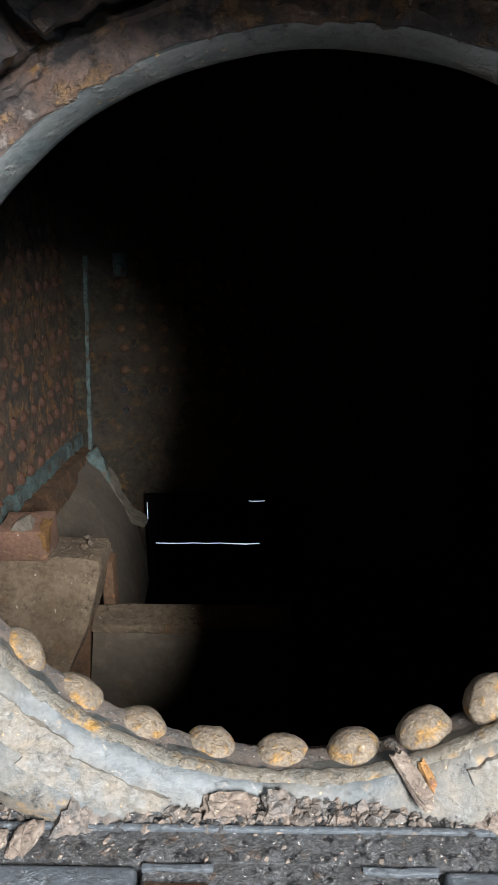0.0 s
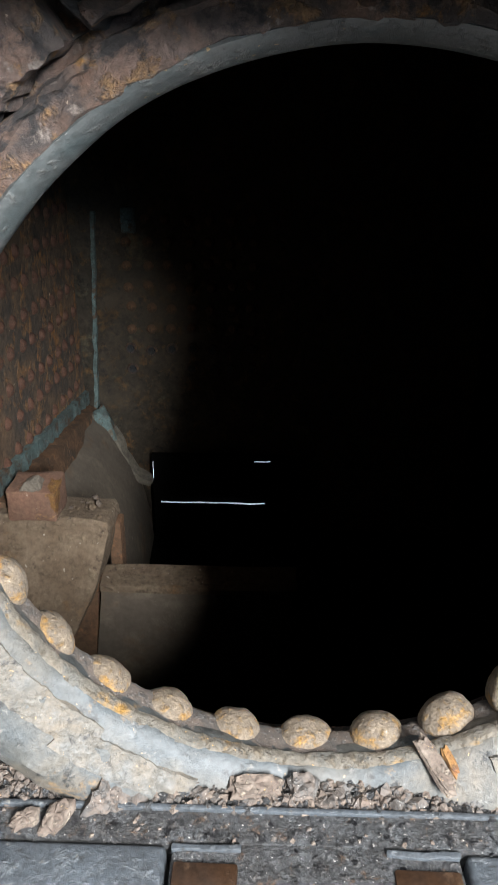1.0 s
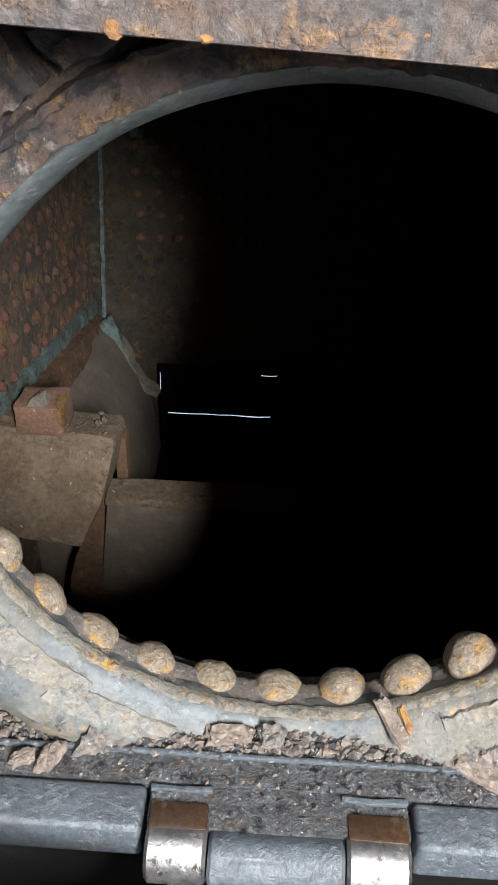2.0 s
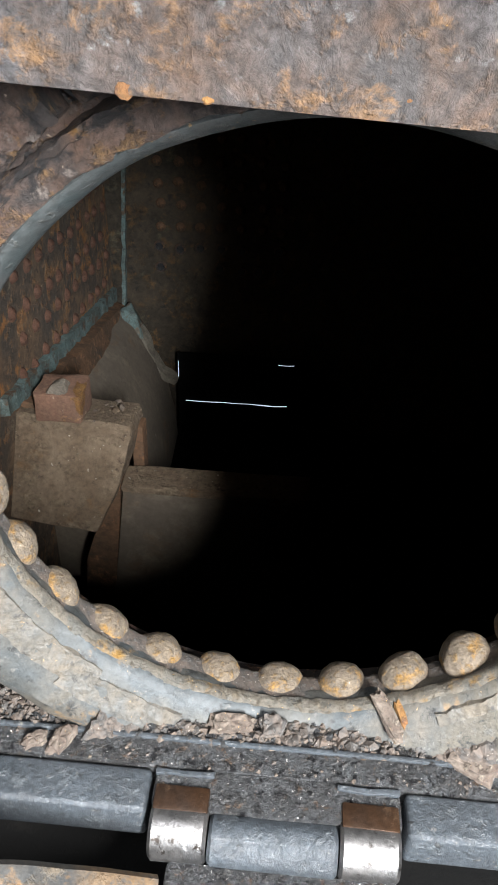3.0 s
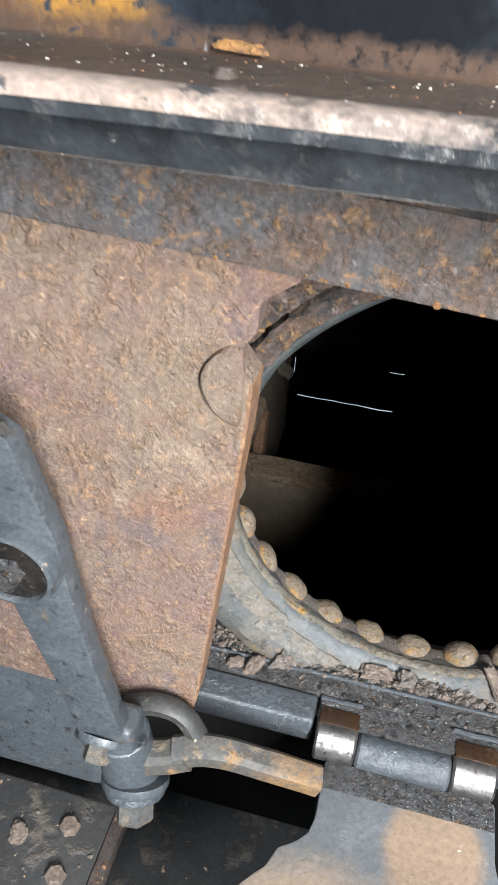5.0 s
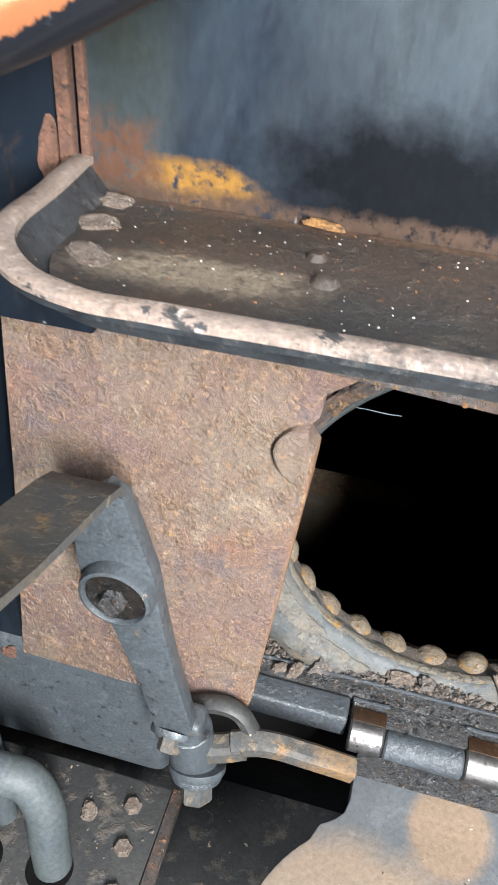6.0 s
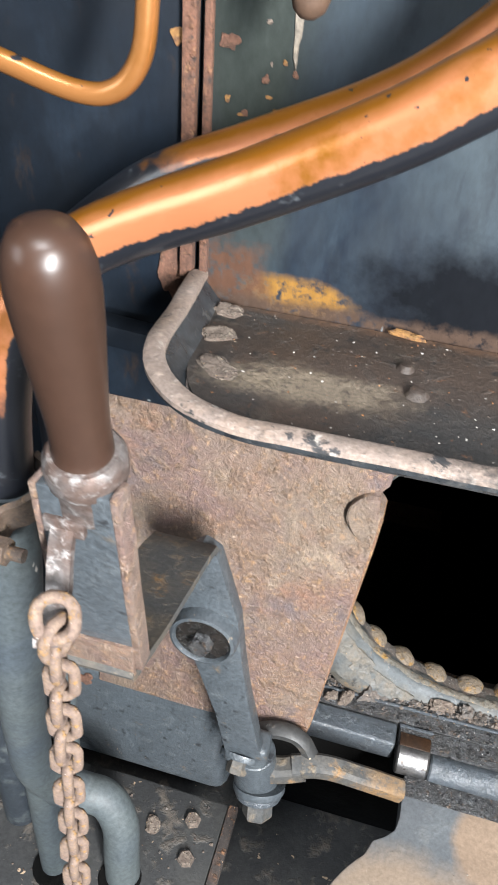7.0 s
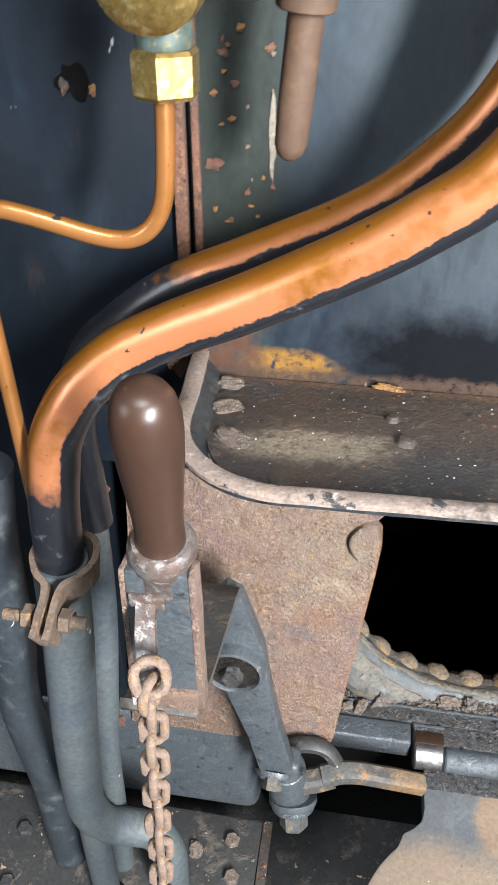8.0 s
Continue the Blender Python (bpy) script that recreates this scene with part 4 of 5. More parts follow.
part("fork", rough_up(bm_tube([(-0.192, 0.206, 0.650), (-0.174, 0.208, 0.658), (-0.156, 0.208, 0.659), (-0.144, 0.207, 0.652), (-0.136, 0.205, 0.640), (-0.130, 0.203, 0.630)], 0, n=6, section=[(-0.007, -0.005), (0.007, -0.005), (0.008, 0.003), (0.004, 0.006), (-0.004, 0.006), (-0.008, 0.003)]), 0.02, 0.0008), FLOOR, lever, "dark upper prong of the link fork")

# ---- lower bar and side plates ----
solid("frame_bar", rough_up(bm_fine(bm_box((-0.60, 0.224, 0.470), (-0.222, 0.31, 0.648), 0.022, 4), 1), 0.08, 0.001), IRON, "dark grey iron frame bar below the door", "frame bar", base=(-0.4, 0.26, 0.47))
plate_floor = thing("foot_plate", (-0.42, 0.0, 0.44), "dark dirty iron footplate with rivet heads", "plate")
part("plate", rough_up(bm_fine(bm_box((-0.80, -0.30, 0.440), (-0.216, 0.2235, 0.455), 0.002), 5), 0.06, 0.0012), FLOOR, plate_floor)
part("edge_strip", rough_up(bm_box((-0.2155, -0.30, 0.436), (-0.204, 0.2235, 0.457), 0.002), 0.03, 0.001), RUST_DARK, plate_floor, "rusty brown edge strip")
for x, y in ((-0.250, 0.194), (-0.244, 0.151), (-0.238, 0.108), (-0.506, 0.168), (-0.502, 0.105), (-0.43, 0.205)):
    part("stud", rough_up(bm_lathe([(0, 0.0075), (0.0075, 0.0075), (0.009, 0.006), (0.0098, 0)], (x, y, 0.454), (0, 0, 1), 6, side=(0.8, 0.3, 0)), 0.004, 0.0007), FLAKE if x > -0.3 else FLOOR, plate_floor, "worn tan hexagon stud" if x > -0.3 else "", smooth=25)

# Flat black rings paint the dark of the clearance holes on the plate.
for x, y in ((-0.306, 0.113), (-0.378, 0.104)):
    part("pipe_dark_ring", bm_lathe([(0.010, 0.4570), (0.0225, 0.4570), (0.0235, 0.4550)], (x, y, 0), (0, 0, 1), 28), SOOT_SHADE, plate_floor, "flat black ring for the dark clearance hole round a pipe")

# ---- pipes ----
pipe = thing("copper_feed_pipe", (-0.34, 0.085, 1.04), "thick bright copper pipe with ragged black paint beneath", "pipe", "copper pipes")
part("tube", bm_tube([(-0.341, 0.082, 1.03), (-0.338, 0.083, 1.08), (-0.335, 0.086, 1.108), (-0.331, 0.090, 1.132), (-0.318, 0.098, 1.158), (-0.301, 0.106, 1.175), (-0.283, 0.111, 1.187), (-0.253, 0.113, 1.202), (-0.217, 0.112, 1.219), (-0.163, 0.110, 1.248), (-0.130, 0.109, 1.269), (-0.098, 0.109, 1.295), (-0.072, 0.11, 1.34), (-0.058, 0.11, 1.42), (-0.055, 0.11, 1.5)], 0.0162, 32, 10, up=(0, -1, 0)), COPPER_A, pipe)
pipe = thing("copper_return_pipe", (-0.352, 0.168, 1.03), "copper pipe running behind a thicker one", "pipe", "copper pipes")
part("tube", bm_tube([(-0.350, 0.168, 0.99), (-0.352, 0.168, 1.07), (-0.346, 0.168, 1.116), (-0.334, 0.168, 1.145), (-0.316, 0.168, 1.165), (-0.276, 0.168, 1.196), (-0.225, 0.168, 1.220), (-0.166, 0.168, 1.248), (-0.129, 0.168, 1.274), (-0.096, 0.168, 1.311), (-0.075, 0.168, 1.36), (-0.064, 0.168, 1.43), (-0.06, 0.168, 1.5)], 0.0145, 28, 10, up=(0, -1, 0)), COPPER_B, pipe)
pipe = thing("thin_copper_pipe", (-0.35, 0.1, 1.07), "thin bright copper pipe bent under a brass union", "pipe", "copper pipes")
part("tube", bm_tube([(-0.2545, 0.105, 1.335), (-0.2565, 0.106, 1.295), (-0.2605, 0.107, 1.270), (-0.2725, 0.107, 1.2555), (-0.292, 0.106, 1.2535), (-0.33, 0.103, 1.264), (-0.349, 0.102, 1.2665), (-0.3595, 0.102, 1.256), (-0.363, 0.102, 1.235), (-0.362, 0.102, 1.17), (-0.359, 0.098, 1.10), (-0.357, 0.096, 1.05)], 0.0049, 16, 10), COPPER_THIN, pipe)

drain = thing("drain_pipe", (-0.377, 0.11, 0.455), "grey painted drain pipe going through the footplate", "pipe", "grey pipes")
part("tube", bm_tube([(-0.341, 0.082, 1.035), (-0.346, 0.079, 0.95), (-0.357, 0.08, 0.84), (-0.371, 0.094, 0.73), (-0.377, 0.104, 0.665), (-0.369, 0.116, 0.612), (-0.346, 0.127, 0.590), (-0.322, 0.131, 0.578), (-0.307, 0.126, 0.548), (-0.305, 0.120, 0.50), (-0.304, 0.117, 0.42)], 0.0188, 28, 12), PIPE_GREY, drain)
part("branch", bm_tube([(-0.376, 0.106, 0.66), (-0.379, 0.108, 0.56), (-0.378, 0.106, 0.42)], 0.0145, 24, 10), PIPE_GREY, drain)
drain2 = thing("riser_pipe", (-0.365, 0.14, 0.455), "grey painted riser pipe behind the drain", "pipe", "grey pipes")
part("tube", bm_tube([(-0.352, 0.168, 1.0), (-0.350, 0.155, 0.90), (-0.356, 0.145, 0.80), (-0.366, 0.145, 0.68), (-0.374, 0.150, 0.44)], 0.0125, 20, 10), PIPE_GREY, drain2)
hose = thing("side_hose", (-0.45, 0.15, 0.46), "dark weathered pipe beside the drain", "pipe", "grey pipes")
part("tube", bm_tube([(-0.415, 0.14, 1.06), (-0.425, 0.14, 0.98), (-0.432, 0.14, 0.86), (-0.445, 0.145, 0.76), (-0.440, 0.15, 0.62), (-0.44, 0.15, 0.44)], 0.02, 24, 10), PIPE_DARK, hose)

clamp = thing("pipe_clamp", (-0.345, 0.07, 1.0), "rusty two-piece pipe clamp with a through bolt", "clamp")
band_sec = [(-0.0021, -0.012), (0.0021, -0.012), (0.0021, 0.012), (-0.0021, 0.012)]
for s in (-1, 1):
    pts = [(-0.336 + s * 0.0045, 0.030, 1.012), (-0.336 + s * 0.0040, 0.045, 1.020), (-0.336 + s * 0.005, 0.060, 1.026), (-0.336 + s * 0.014, 0.068, 1.029), (-0.336 + s * 0.0195, 0.08, 1.031), (-0.336 + s * 0.016, 0.094, 1.033), (-0.336 + s * 0.004, 0.101, 1.035)]
    part("half_band", rough_up(bm_tube(pts, 0, n=6, section=band_sec), 0.01, 0.0008, s), CLAMP_RUST, clamp)
part("bolt", bm_rod((-0.367, 0.044, 1.019), (-0.311, 0.044, 1.019), 0.0042, seg=14), CLAMP_RUST, clamp, "rusty through bolt")
part("nut", bm_lathe([(0, 0), (0.0085, 0), (0.0085, 0.007), (0, 0.007)], (-0.353, 0.044, 1.019), (1, 0, 0), 6), CLAMP_RUST, clamp, "rusty hexagon nut", smooth=25)
part("nut", bm_lathe([(0, 0), (0.0085, 0), (0.0085, 0.007), (0, 0.007)], (-0.328, 0.044, 1.019), (1, 0, 0), 6), CLAMP_RUST, clamp, "rusty hexagon nut", smooth=25)

# ---- handle with hanging chain ----
handle = thing("regulator_handle", (-0.236, 0.02, 0.98), "brown turned grip on a worn iron bracket", "handle")
g0, g1 = Vector((-0.2385, -0.013, 1.156)), Vector((-0.2325, -0.0375, 1.257))
L = (g1 - g0).length
part("grip", bm_lathe([(0, L), (0.0055, L - 0.0006), (0.010, L - 0.003), (0.0126, L - 0.008), (0.0142, L - 0.015), (0.0146, L - 0.024), (0.0141, L - 0.04), (0.0128, L - 0.06), (0.0116, L - 0.08), (0.0115, 0.014), (0.0118, 0.004), (0.0125, 0)], g0, g1 - g0, 40), GRIP, handle, "smooth dark brown grip")
part("ferrule", rough_up(bm_lathe([(0.0115, 0.003), (0.0140, 0.003), (0.0160, 0.0), (0.0166, -0.005), (0.0166, -0.010), (0.0150, -0.012), (0.0150, -0.03), (0, -0.03)], g0, g1 - g0, 32), 0.01, 0.0005), FERRULE, handle, "rubbed bare metal ferrule")


def slope(bm):
    """The bracket follows the slant of the grip."""
    for v in bm.verts:
        k = (v.co.z - 0.99) / 0.157
        v.co.x = -0.252 + (v.co.x + 0.252) * (1 - 0.22 * k) + 0.0135 * k
        v.co.y -= 0.24 * (v.co.z - 0.99)
    return bm


part("web", slope(rough_up(bm_fine(bm_box((-0.272, 0.013, 0.992), (-0.2325, 0.024, 1.146), 0.001), 3), 0.03, 0.0006)), IRON, handle, "blue-grey painted bracket face")
part("web_edge", slope(rough_up(bm_fine(bm_box((-0.2328, 0.0125, 0.990), (-0.2285, 0.0245, 1.147), 0.001), 3), 0.01, 0.0007)), RUST_PLATE, handle, "rusty bracket edge")
part("web_edge", slope(rough_up(bm_fine(bm_box((-0.2752, 0.0125, 0.990), (-0.2717, 0.0245, 1.147), 0.001), 3), 0.01, 0.0007)), RUST_PLATE, handle, "rusty bracket edge")
part("foot", slope(rough_up(bm_fine(bm_box((-0.2725, 0.0105, 0.984), (-0.2325, 0.0135, 1.018), 0.001), 2), 0.02, 0.0008)), RUST_PLATE, handle, "rusty bracket foot")
leg = [(0.012, 0.992), (0.016, 0.984), (0.024, 0.981), (0.06, 0.967), (0.11, 0.951), (0.150, 0.939), (0.172, 0.929), (0.183, 0.912), (0.187, 0.890)]
low = [(y - 0.003, z - 0.006) for y, z in leg][::-1]
part("back_leg", rough_up(bm_prism(leg + low, "x", -0.283, -0.2335), 0.03, 0.0008), LINK, handle, "rusty bent bracket strap running back")

hook = thing("chain_hook", (-0.24, 0.0, 1.09), "worn steel hook holding the chain", "hook")
part("screw_plate", rough_up(bm_box((-0.2545, -0.0225, 1.119), (-0.2365, -0.0185, 1.127), 0.001), 0.01, 0.0004), FERRULE, hook)
part("eye_strap", rough_up(bm_tube([(-0.246, -0.012, 1.124), (-0.246, -0.0205, 1.122), (-0.246, -0.026, 1.110), (-0.2445, -0.034, 1.094), (-0.243, -0.044, 1.085), (-0.242, -0.052, 1.089)], 0, n=8, section=[(-0.005, -0.002), (0.005, -0.002), (0.005, 0.002), (-0.005, 0.002)], up=(0, -1, 0)), 0.01, 0.0004), FERRULE, hook)


def bm_link(half_len, half_w, wire, seg=10, n=10):
    """An oval chain link standing on its end in the x z plane."""
    line = []
    for k in range(n):
        a = math.pi * k / (n - 1)
        line.append((half_w * math.cos(a), 0, half_len - half_w + half_w * math.sin(a)))
    for k in range(n):
        a = math.pi + math.pi * k / (n - 1)
        line.append((half_w * math.cos(a), 0, -half_len + half_w + half_w * math.sin(a)))
    bm = bmesh.new()
    m, rings = len(line), []
    for k in range(m):
        t = (Vector(line[(k + 1) % m]) - Vector(line[k - 1])).normalized()
        u = Vector((0, 1, 0))
        s = t.cross(u)
        rings.append([bm.verts.new(Vector(line[k]) + (s * math.cos(2 * math.pi * j / seg) + u * math.sin(2 * math.pi * j / seg)) * wire) for j in range(seg)])
    for k in range(m):
        p, q = rings[k], rings[(k + 1) % m]
        for j in range(seg):
            bm.faces.new((p[j], q[j], q[(j + 1) % seg], p[(j + 1) % seg]))
    bmesh.ops.recalc_face_normals(bm, faces=bm.faces[:])
    return rough_up(bm, 0.004, 0.0005)


CX, CY, CZ = -0.2405, -0.045, 1.098
chain = thing("hanging_chain", (CX - 0.019, CY, 0.6), "rusty short-link chain hanging from a hook", "chain")
chain.rotation_euler = (0, radians(2.2), 0)
link_mesh = finish("link", bm_link(0.0112, 0.0053, 0.0027), CHAIN)
big_mesh = finish("ring_link", bm_link(0.0092, 0.0078, 0.0028), CHAIN)
rng = random.Random(2)
z = CZ
for k in range(34):
    o = new("ring_link" if k < 2 else "link", big_mesh if k < 2 else link_mesh)
    o.parent = chain
    step = 0.0135 if k < 2 else 0.0160
    turn = (8 if k == 0 else 70 if k == 1 else (15 if k % 2 else 105)) + rng.uniform(-9, 9)
    o.matrix_basis = pose(rng.uniform(-0.0006, 0.0006), rng.uniform(-0.0006, 0.0006), z - 0.6, -25 if k == 0 else rng.uniform(-3, 3), rng.uniform(-3, 3), turn)
    z -= step

# ---- brass valve and hanging brown lever above ----
valve = thing("gauge_valve", (-0.2535, 0.105, 1.3200), "brass valve with hexagon union nut", "valve")
part("union_nut", rough_up(bm_lathe([(0.006, 1.3235), (0.0145, 1.3235), (0.0160, 1.3255), (0.0160, 1.3420), (0.0145, 1.3440), (0.006, 1.3440)], (-0.2535, 0.105, 0), (0, 0, 1), 6, side=(0.87, -0.5, 0)), 0.02, 0.0003), BRASS, valve, "hexagon brass union nut", smooth=25)
part("neck", bm_lathe([(0.006, 1.3430), (0.0125, 1.3440), (0.0135, 1.3480), (0.0125, 1.3540), (0.015, 1.3600)], (-0.2535, 0.105, 0), (0, 0, 1), 28), GREEN_BRASS, valve, "verdigris-stained neck")
part("body", rough_up(bm_lathe([(0, -0.026), (0.016, -0.026), (0.0225, -0.022), (0.0245, -0.012), (0.0245, 0.012), (0.0225, 0.022), (0.0, 0.024)], (-0.2535, 0.101, 1.3780), (0, 1, 0.25), 40), 0.03, 0.0005), BRASS, valve, "round brass valve body")
part("side_stub", bm_rod((-0.30, 0.105, 1.3760), (-0.277, 0.105, 1.3780), 0.010, seg=18), BRASS, valve)
part("side_stub", bm_rod((-0.232, 0.108, 1.3780), (-0.19, 0.125, 1.3800), 0.010, seg=18), BRASS, valve)
arm = thing("hanging_lever", (-0.197, 0.147, 1.28), "brown rusty rod handle hanging down", "lever")
part("rod", rough_up(bm_lathe([(0, -0.001), (0.004, 0), (0.0072, 0.003), (0.0087, 0.008), (0.0091, 0.03), (0.0088, 0.075), (0.0088, 0.10)], (-0.2015, 0.155, 1.284), (0.10, -0.13, 1), 24), 0.02, 0.0004), BROWN_ROD, arm, "brown rod")
part("collar", rough_up(bm_rod((-0.1945, 0.1445, 1.356), (-0.192, 0.141, 1.383), 0.0145, seg=24), 0.02, 0.0005), BROWN_ROD, arm, "worn brown collar")

# ---- seam strips and stains on the cladding ----
for x0, x1 in ((SEAM - 0.0105, SEAM - 0.0022), (SEAM + 0.0022, SEAM + 0.0075)):
    st = solid("seam_strip", rough_up(bm_fine(bm_box((x0, 0.224, 1.115), (x1, 0.2335, 1.70), 0.0015), 5), 0.015, 0.0013, x0), RED_RUST, "rusty strip along the cladding seam", "strip", group="seam strips", base=(x0, 0.228, 1.115))
solid("seam_packing", bm_box((SEAM - 0.004, 0.236, 1.06), (SEAM + 0.004, 0.31, 1.70)), GLOSS_BLACK, "black packing deep in the cladding seam", "packing", base=(SEAM, 0.27, 1.06))



def scab(name, x, y, z, sx, sz, material, label, seed, thick=0.0016, normal="y"):
    """A thin raised patch of rust or scale with a ragged outline."""
    bm = bmesh.new()
    n = 26
    top, low = [], []
    c = bm.verts.new((0, -thick * 1.05, 0))
    for k in range(n):
        a = 2 * math.pi * k / n
        w = 0.75 + 0.5 * noise.noise(Vector((math.cos(a) * 1.3 + seed, math.sin(a) * 1.3, 0.3)))
        top.append(bm.verts.new((sx * w * 0.9 * math.cos(a), -thick, sz * w * 0.9 * math.sin(a))))
        low.append(bm.verts.new((sx * w * math.cos(a), 0.0004, sz * w * math.sin(a))))
    for k in range(n):
        j = (k + 1) % n
        bm.faces.new((c, top[k], top[j]))
        bm.faces.new((top[k], low[k], low[j], top[j]))
    bmesh.ops.recalc_face_normals(bm, faces=bm.faces[:])
    if normal == "z":
        bmesh.ops.rotate(bm, verts=bm.verts[:], cent=(0, 0, 0), matrix=Matrix.Rotation(radians(-90), 3, "X"))
    return solid(name, rough_up(bmt(bm, x, y, z), 0.006, 0.0004, seed), material, label, "rust patch", base=(x, y, z))


def bmt(bm, x, y, z):
    bmesh.ops.translate(bm, verts=bm.verts[:], vec=(x, y, z))
    return bm


scab("rust_patch", -0.293, 0.2315, 1.112, 0.012, 0.028, RED_RUST, "red rust patch at the seam foot", 2)
for k, (x, z, s) in enumerate(((-0.257, 1.257, 0.0065), (-0.256, 1.30, 0.003), (-0.243, 1.305, 0.0035), (-0.245, 1.285, 0.003), (-0.25, 1.322, 0.004), (-0.2885, 1.256, 0.006), (-0.235, 1.24, 0.003), (-0.225, 1.25, 0.002), (-0.222, 1.325, 0.004), (-0.240, 1.335, 0.003))):
    scab("rust_spot", x, 0.2276 if x > SEAM else 0.2315, z, s, s, (RED_RUST, OCHRE)[k % 2], "small raised rust spot on the cladding", 10 + k, 0.0007)
rng = random.Random(21)
for k in range(16):
    scab("rust_spot", -0.258 + 0.05 * rng.random(), 0.2276, 1.215 + 0.14 * rng.random(), 0.0008 + 0.0018 * rng.random(), 0.0008 + 0.002 * rng.random(), (OCHRE, RED_RUST, FLAKE)[k % 3], "small raised rust spot on the cladding", 60 + k, 0.0005)
scab("paint_run", -0.2195, 0.2276, 1.277, 0.0026, 0.034, ASH_PALE, "pale yellow paint run on the cladding", 31, 0.0008)
scab("rust_patch", -0.372, 0.2315, 0.972, 0.016, 0.016, RED_RUST, "red rust where the paint has chipped", 51)
scab("rust_patch", -0.384, 0.2235, 0.628, 0.012, 0.012, RED_RUST, "red rust on the frame bar", 53)
scab("rust_patch", -0.385, 0.2315, 0.862, 0.014, 0.024, RED_RUST, "red rust where the paint has chipped", 52)
scab("rust_patch", -0.346, 0.2315, 1.303, 0.012, 0.014, SOOT_SHADE, "dark burnt hole in the paint", 33, 0.0006)
scab("rust_patch", -0.352, 0.231, 1.30, 0.005, 0.007, RUST_DARK, "rust in a burnt paint hole", 34, 0.001)
scab("rust_patch", -0.334, 0.231, 1.298, 0.003, 0.005, OCHRE, "ochre rust beside a burnt paint hole", 35, 0.0008)

# ---- firebox interior ----
def bm_hull(points):
    bm = bmesh.new()
    for p in points:
        bm.verts.new(p)
    bmesh.ops.convex_hull(bm, input=bm.verts[:])
    bmesh.ops.recalc_face_normals(bm, faces=bm.faces[:])
    return bm


def bm_worn(points, bev, cuts, size, amount):
    """A broken block: hull with blunt edges and an uneven skin."""
    bm = bm_hull(points)
    bmesh.ops.dissolve_limit(bm, angle_limit=radians(4), verts=bm.verts[:], edges=bm.edges[:])
    bmesh.ops.bevel(bm, geom=bm.edges[:], offset=bev, segments=2, affect="EDGES", profile=0.6)
    bmesh.ops.triangulate(bm, faces=bm.faces[:])
    bmesh.ops.subdivide_edges(bm, edges=bm.edges[:], cuts=cuts, use_grid_fill=True)
    return rough_up(rough_up(bm, size, amount), size * 0.2, amount * 0.4, 3)


box_in = thing("fire_brick", (-0.50, 1.42, 0.085), "loose rusty brick on the firebox slab", "brick")
part("block", bm_worn([(x, y, z) for x in (-0.552, -0.449) for y in (1.380, 1.468) for z in (0.083, 0.157)], 0.007, 3, 0.05, 0.004), BRICK_RUST, box_in)
part("clinker", bm_worn([(-0.530, 1.382, 0.154), (-0.478, 1.382, 0.154), (-0.476, 1.435, 0.154), (-0.522, 1.44, 0.154), (-0.502, 1.395, 0.176), (-0.492, 1.418, 0.174)], 0.003, 2, 0.02, 0.005), ASH_PALE, box_in, "pale ash lump")
part("clinker", bm_worn([(-0.470, 1.378, 0.148), (-0.446, 1.378, 0.10), (-0.446, 1.40, 0.158), (-0.472, 1.44, 0.160), (-0.447, 1.44, 0.158), (-0.45, 1.376, 0.158)], 0.003, 2, 0.02, 0.004), OCHRE, box_in, "pale orange clinker")
slab = thing("side_slab", (-0.5, 1.35, -0.12), "ashy grey sloping firebrick slab at the firebox side", "slab")
face = [(-0.66, 1.270, -0.100), (-0.404, 1.258, -0.122), (-0.362, 1.313, -0.032), (-0.338, 1.372, 0.066), (-0.345, 1.392, 0.084), (-0.66, 1.395, 0.094)]
part("slab", bm_worn(face + [(x, y + 0.12, z - 0.02) for x, y, z in face], 0.006, 6, 0.05, 0.004), ASH_BRICK, slab)
post = thing("fire_bar", (-0.42, 1.36, -0.5), "leaning rusty firebar inside the firebox", "bar")
part("bar", bm_worn([(-0.380, 1.345, -0.050), (-0.364, 1.345, -0.050), (-0.412, 1.345, -0.50), (-0.470, 1.345, -0.30), (-0.480, 1.345, -0.50), (-0.380, 1.40, -0.050), (-0.364, 1.40, -0.050), (-0.412, 1.40, -0.50), (-0.480, 1.40, -0.50)], 0.003, 3, 0.06, 0.004), FIRE_RUST, post)
post = thing("fire_bar", (-0.342, 1.46, -0.5), "upright rusty firebar behind the ashy panel", "bar")
part("bar", bm_worn([(x, y, z) for x in (-0.356, -0.330) for y in (1.44, 1.48) for z in (-0.50, 0.045)], 0.003, 3, 0.06, 0.003), FIRE_RUST, post)
panel = thing("front_panel", (-0.2, 1.37, -0.5), "grey ashy plate with a square top inside the firebox", "panel")
part("panel", rough_up(bm_fine(bm_prism([(-0.360, -0.061), (0.06, -0.066), (0.06, -0.52), (-0.418, -0.52)], "y", 1.337, 1.41, 0.004), 4), 0.08, 0.003), ASH_SOOT, panel)
part("top_course", rough_up(bm_fine(bm_box((-0.362, 1.330, -0.060), (0.06, 1.414, -0.043), 0.004), 5), 0.03, 0.004), ASH_BRICK, panel, "paler ashy top course")
rail = thing("foundation_bar", (-0.55, 1.9, 0.0), "long rusty bar along the firebox side", "bar")
part("bar", rough_up(bm_fine(bm_tube([(-0.582, 1.42, 0.067), (-0.580, 1.8, -0.002), (-0.575, 2.27, -0.088)], 0, n=8, section=[(-0.03, -0.036), (0.026, -0.036), (0.010, 0.03), (-0.03, 0.04)]), 1), 0.05, 0.008), FIRE_RUST, rail)
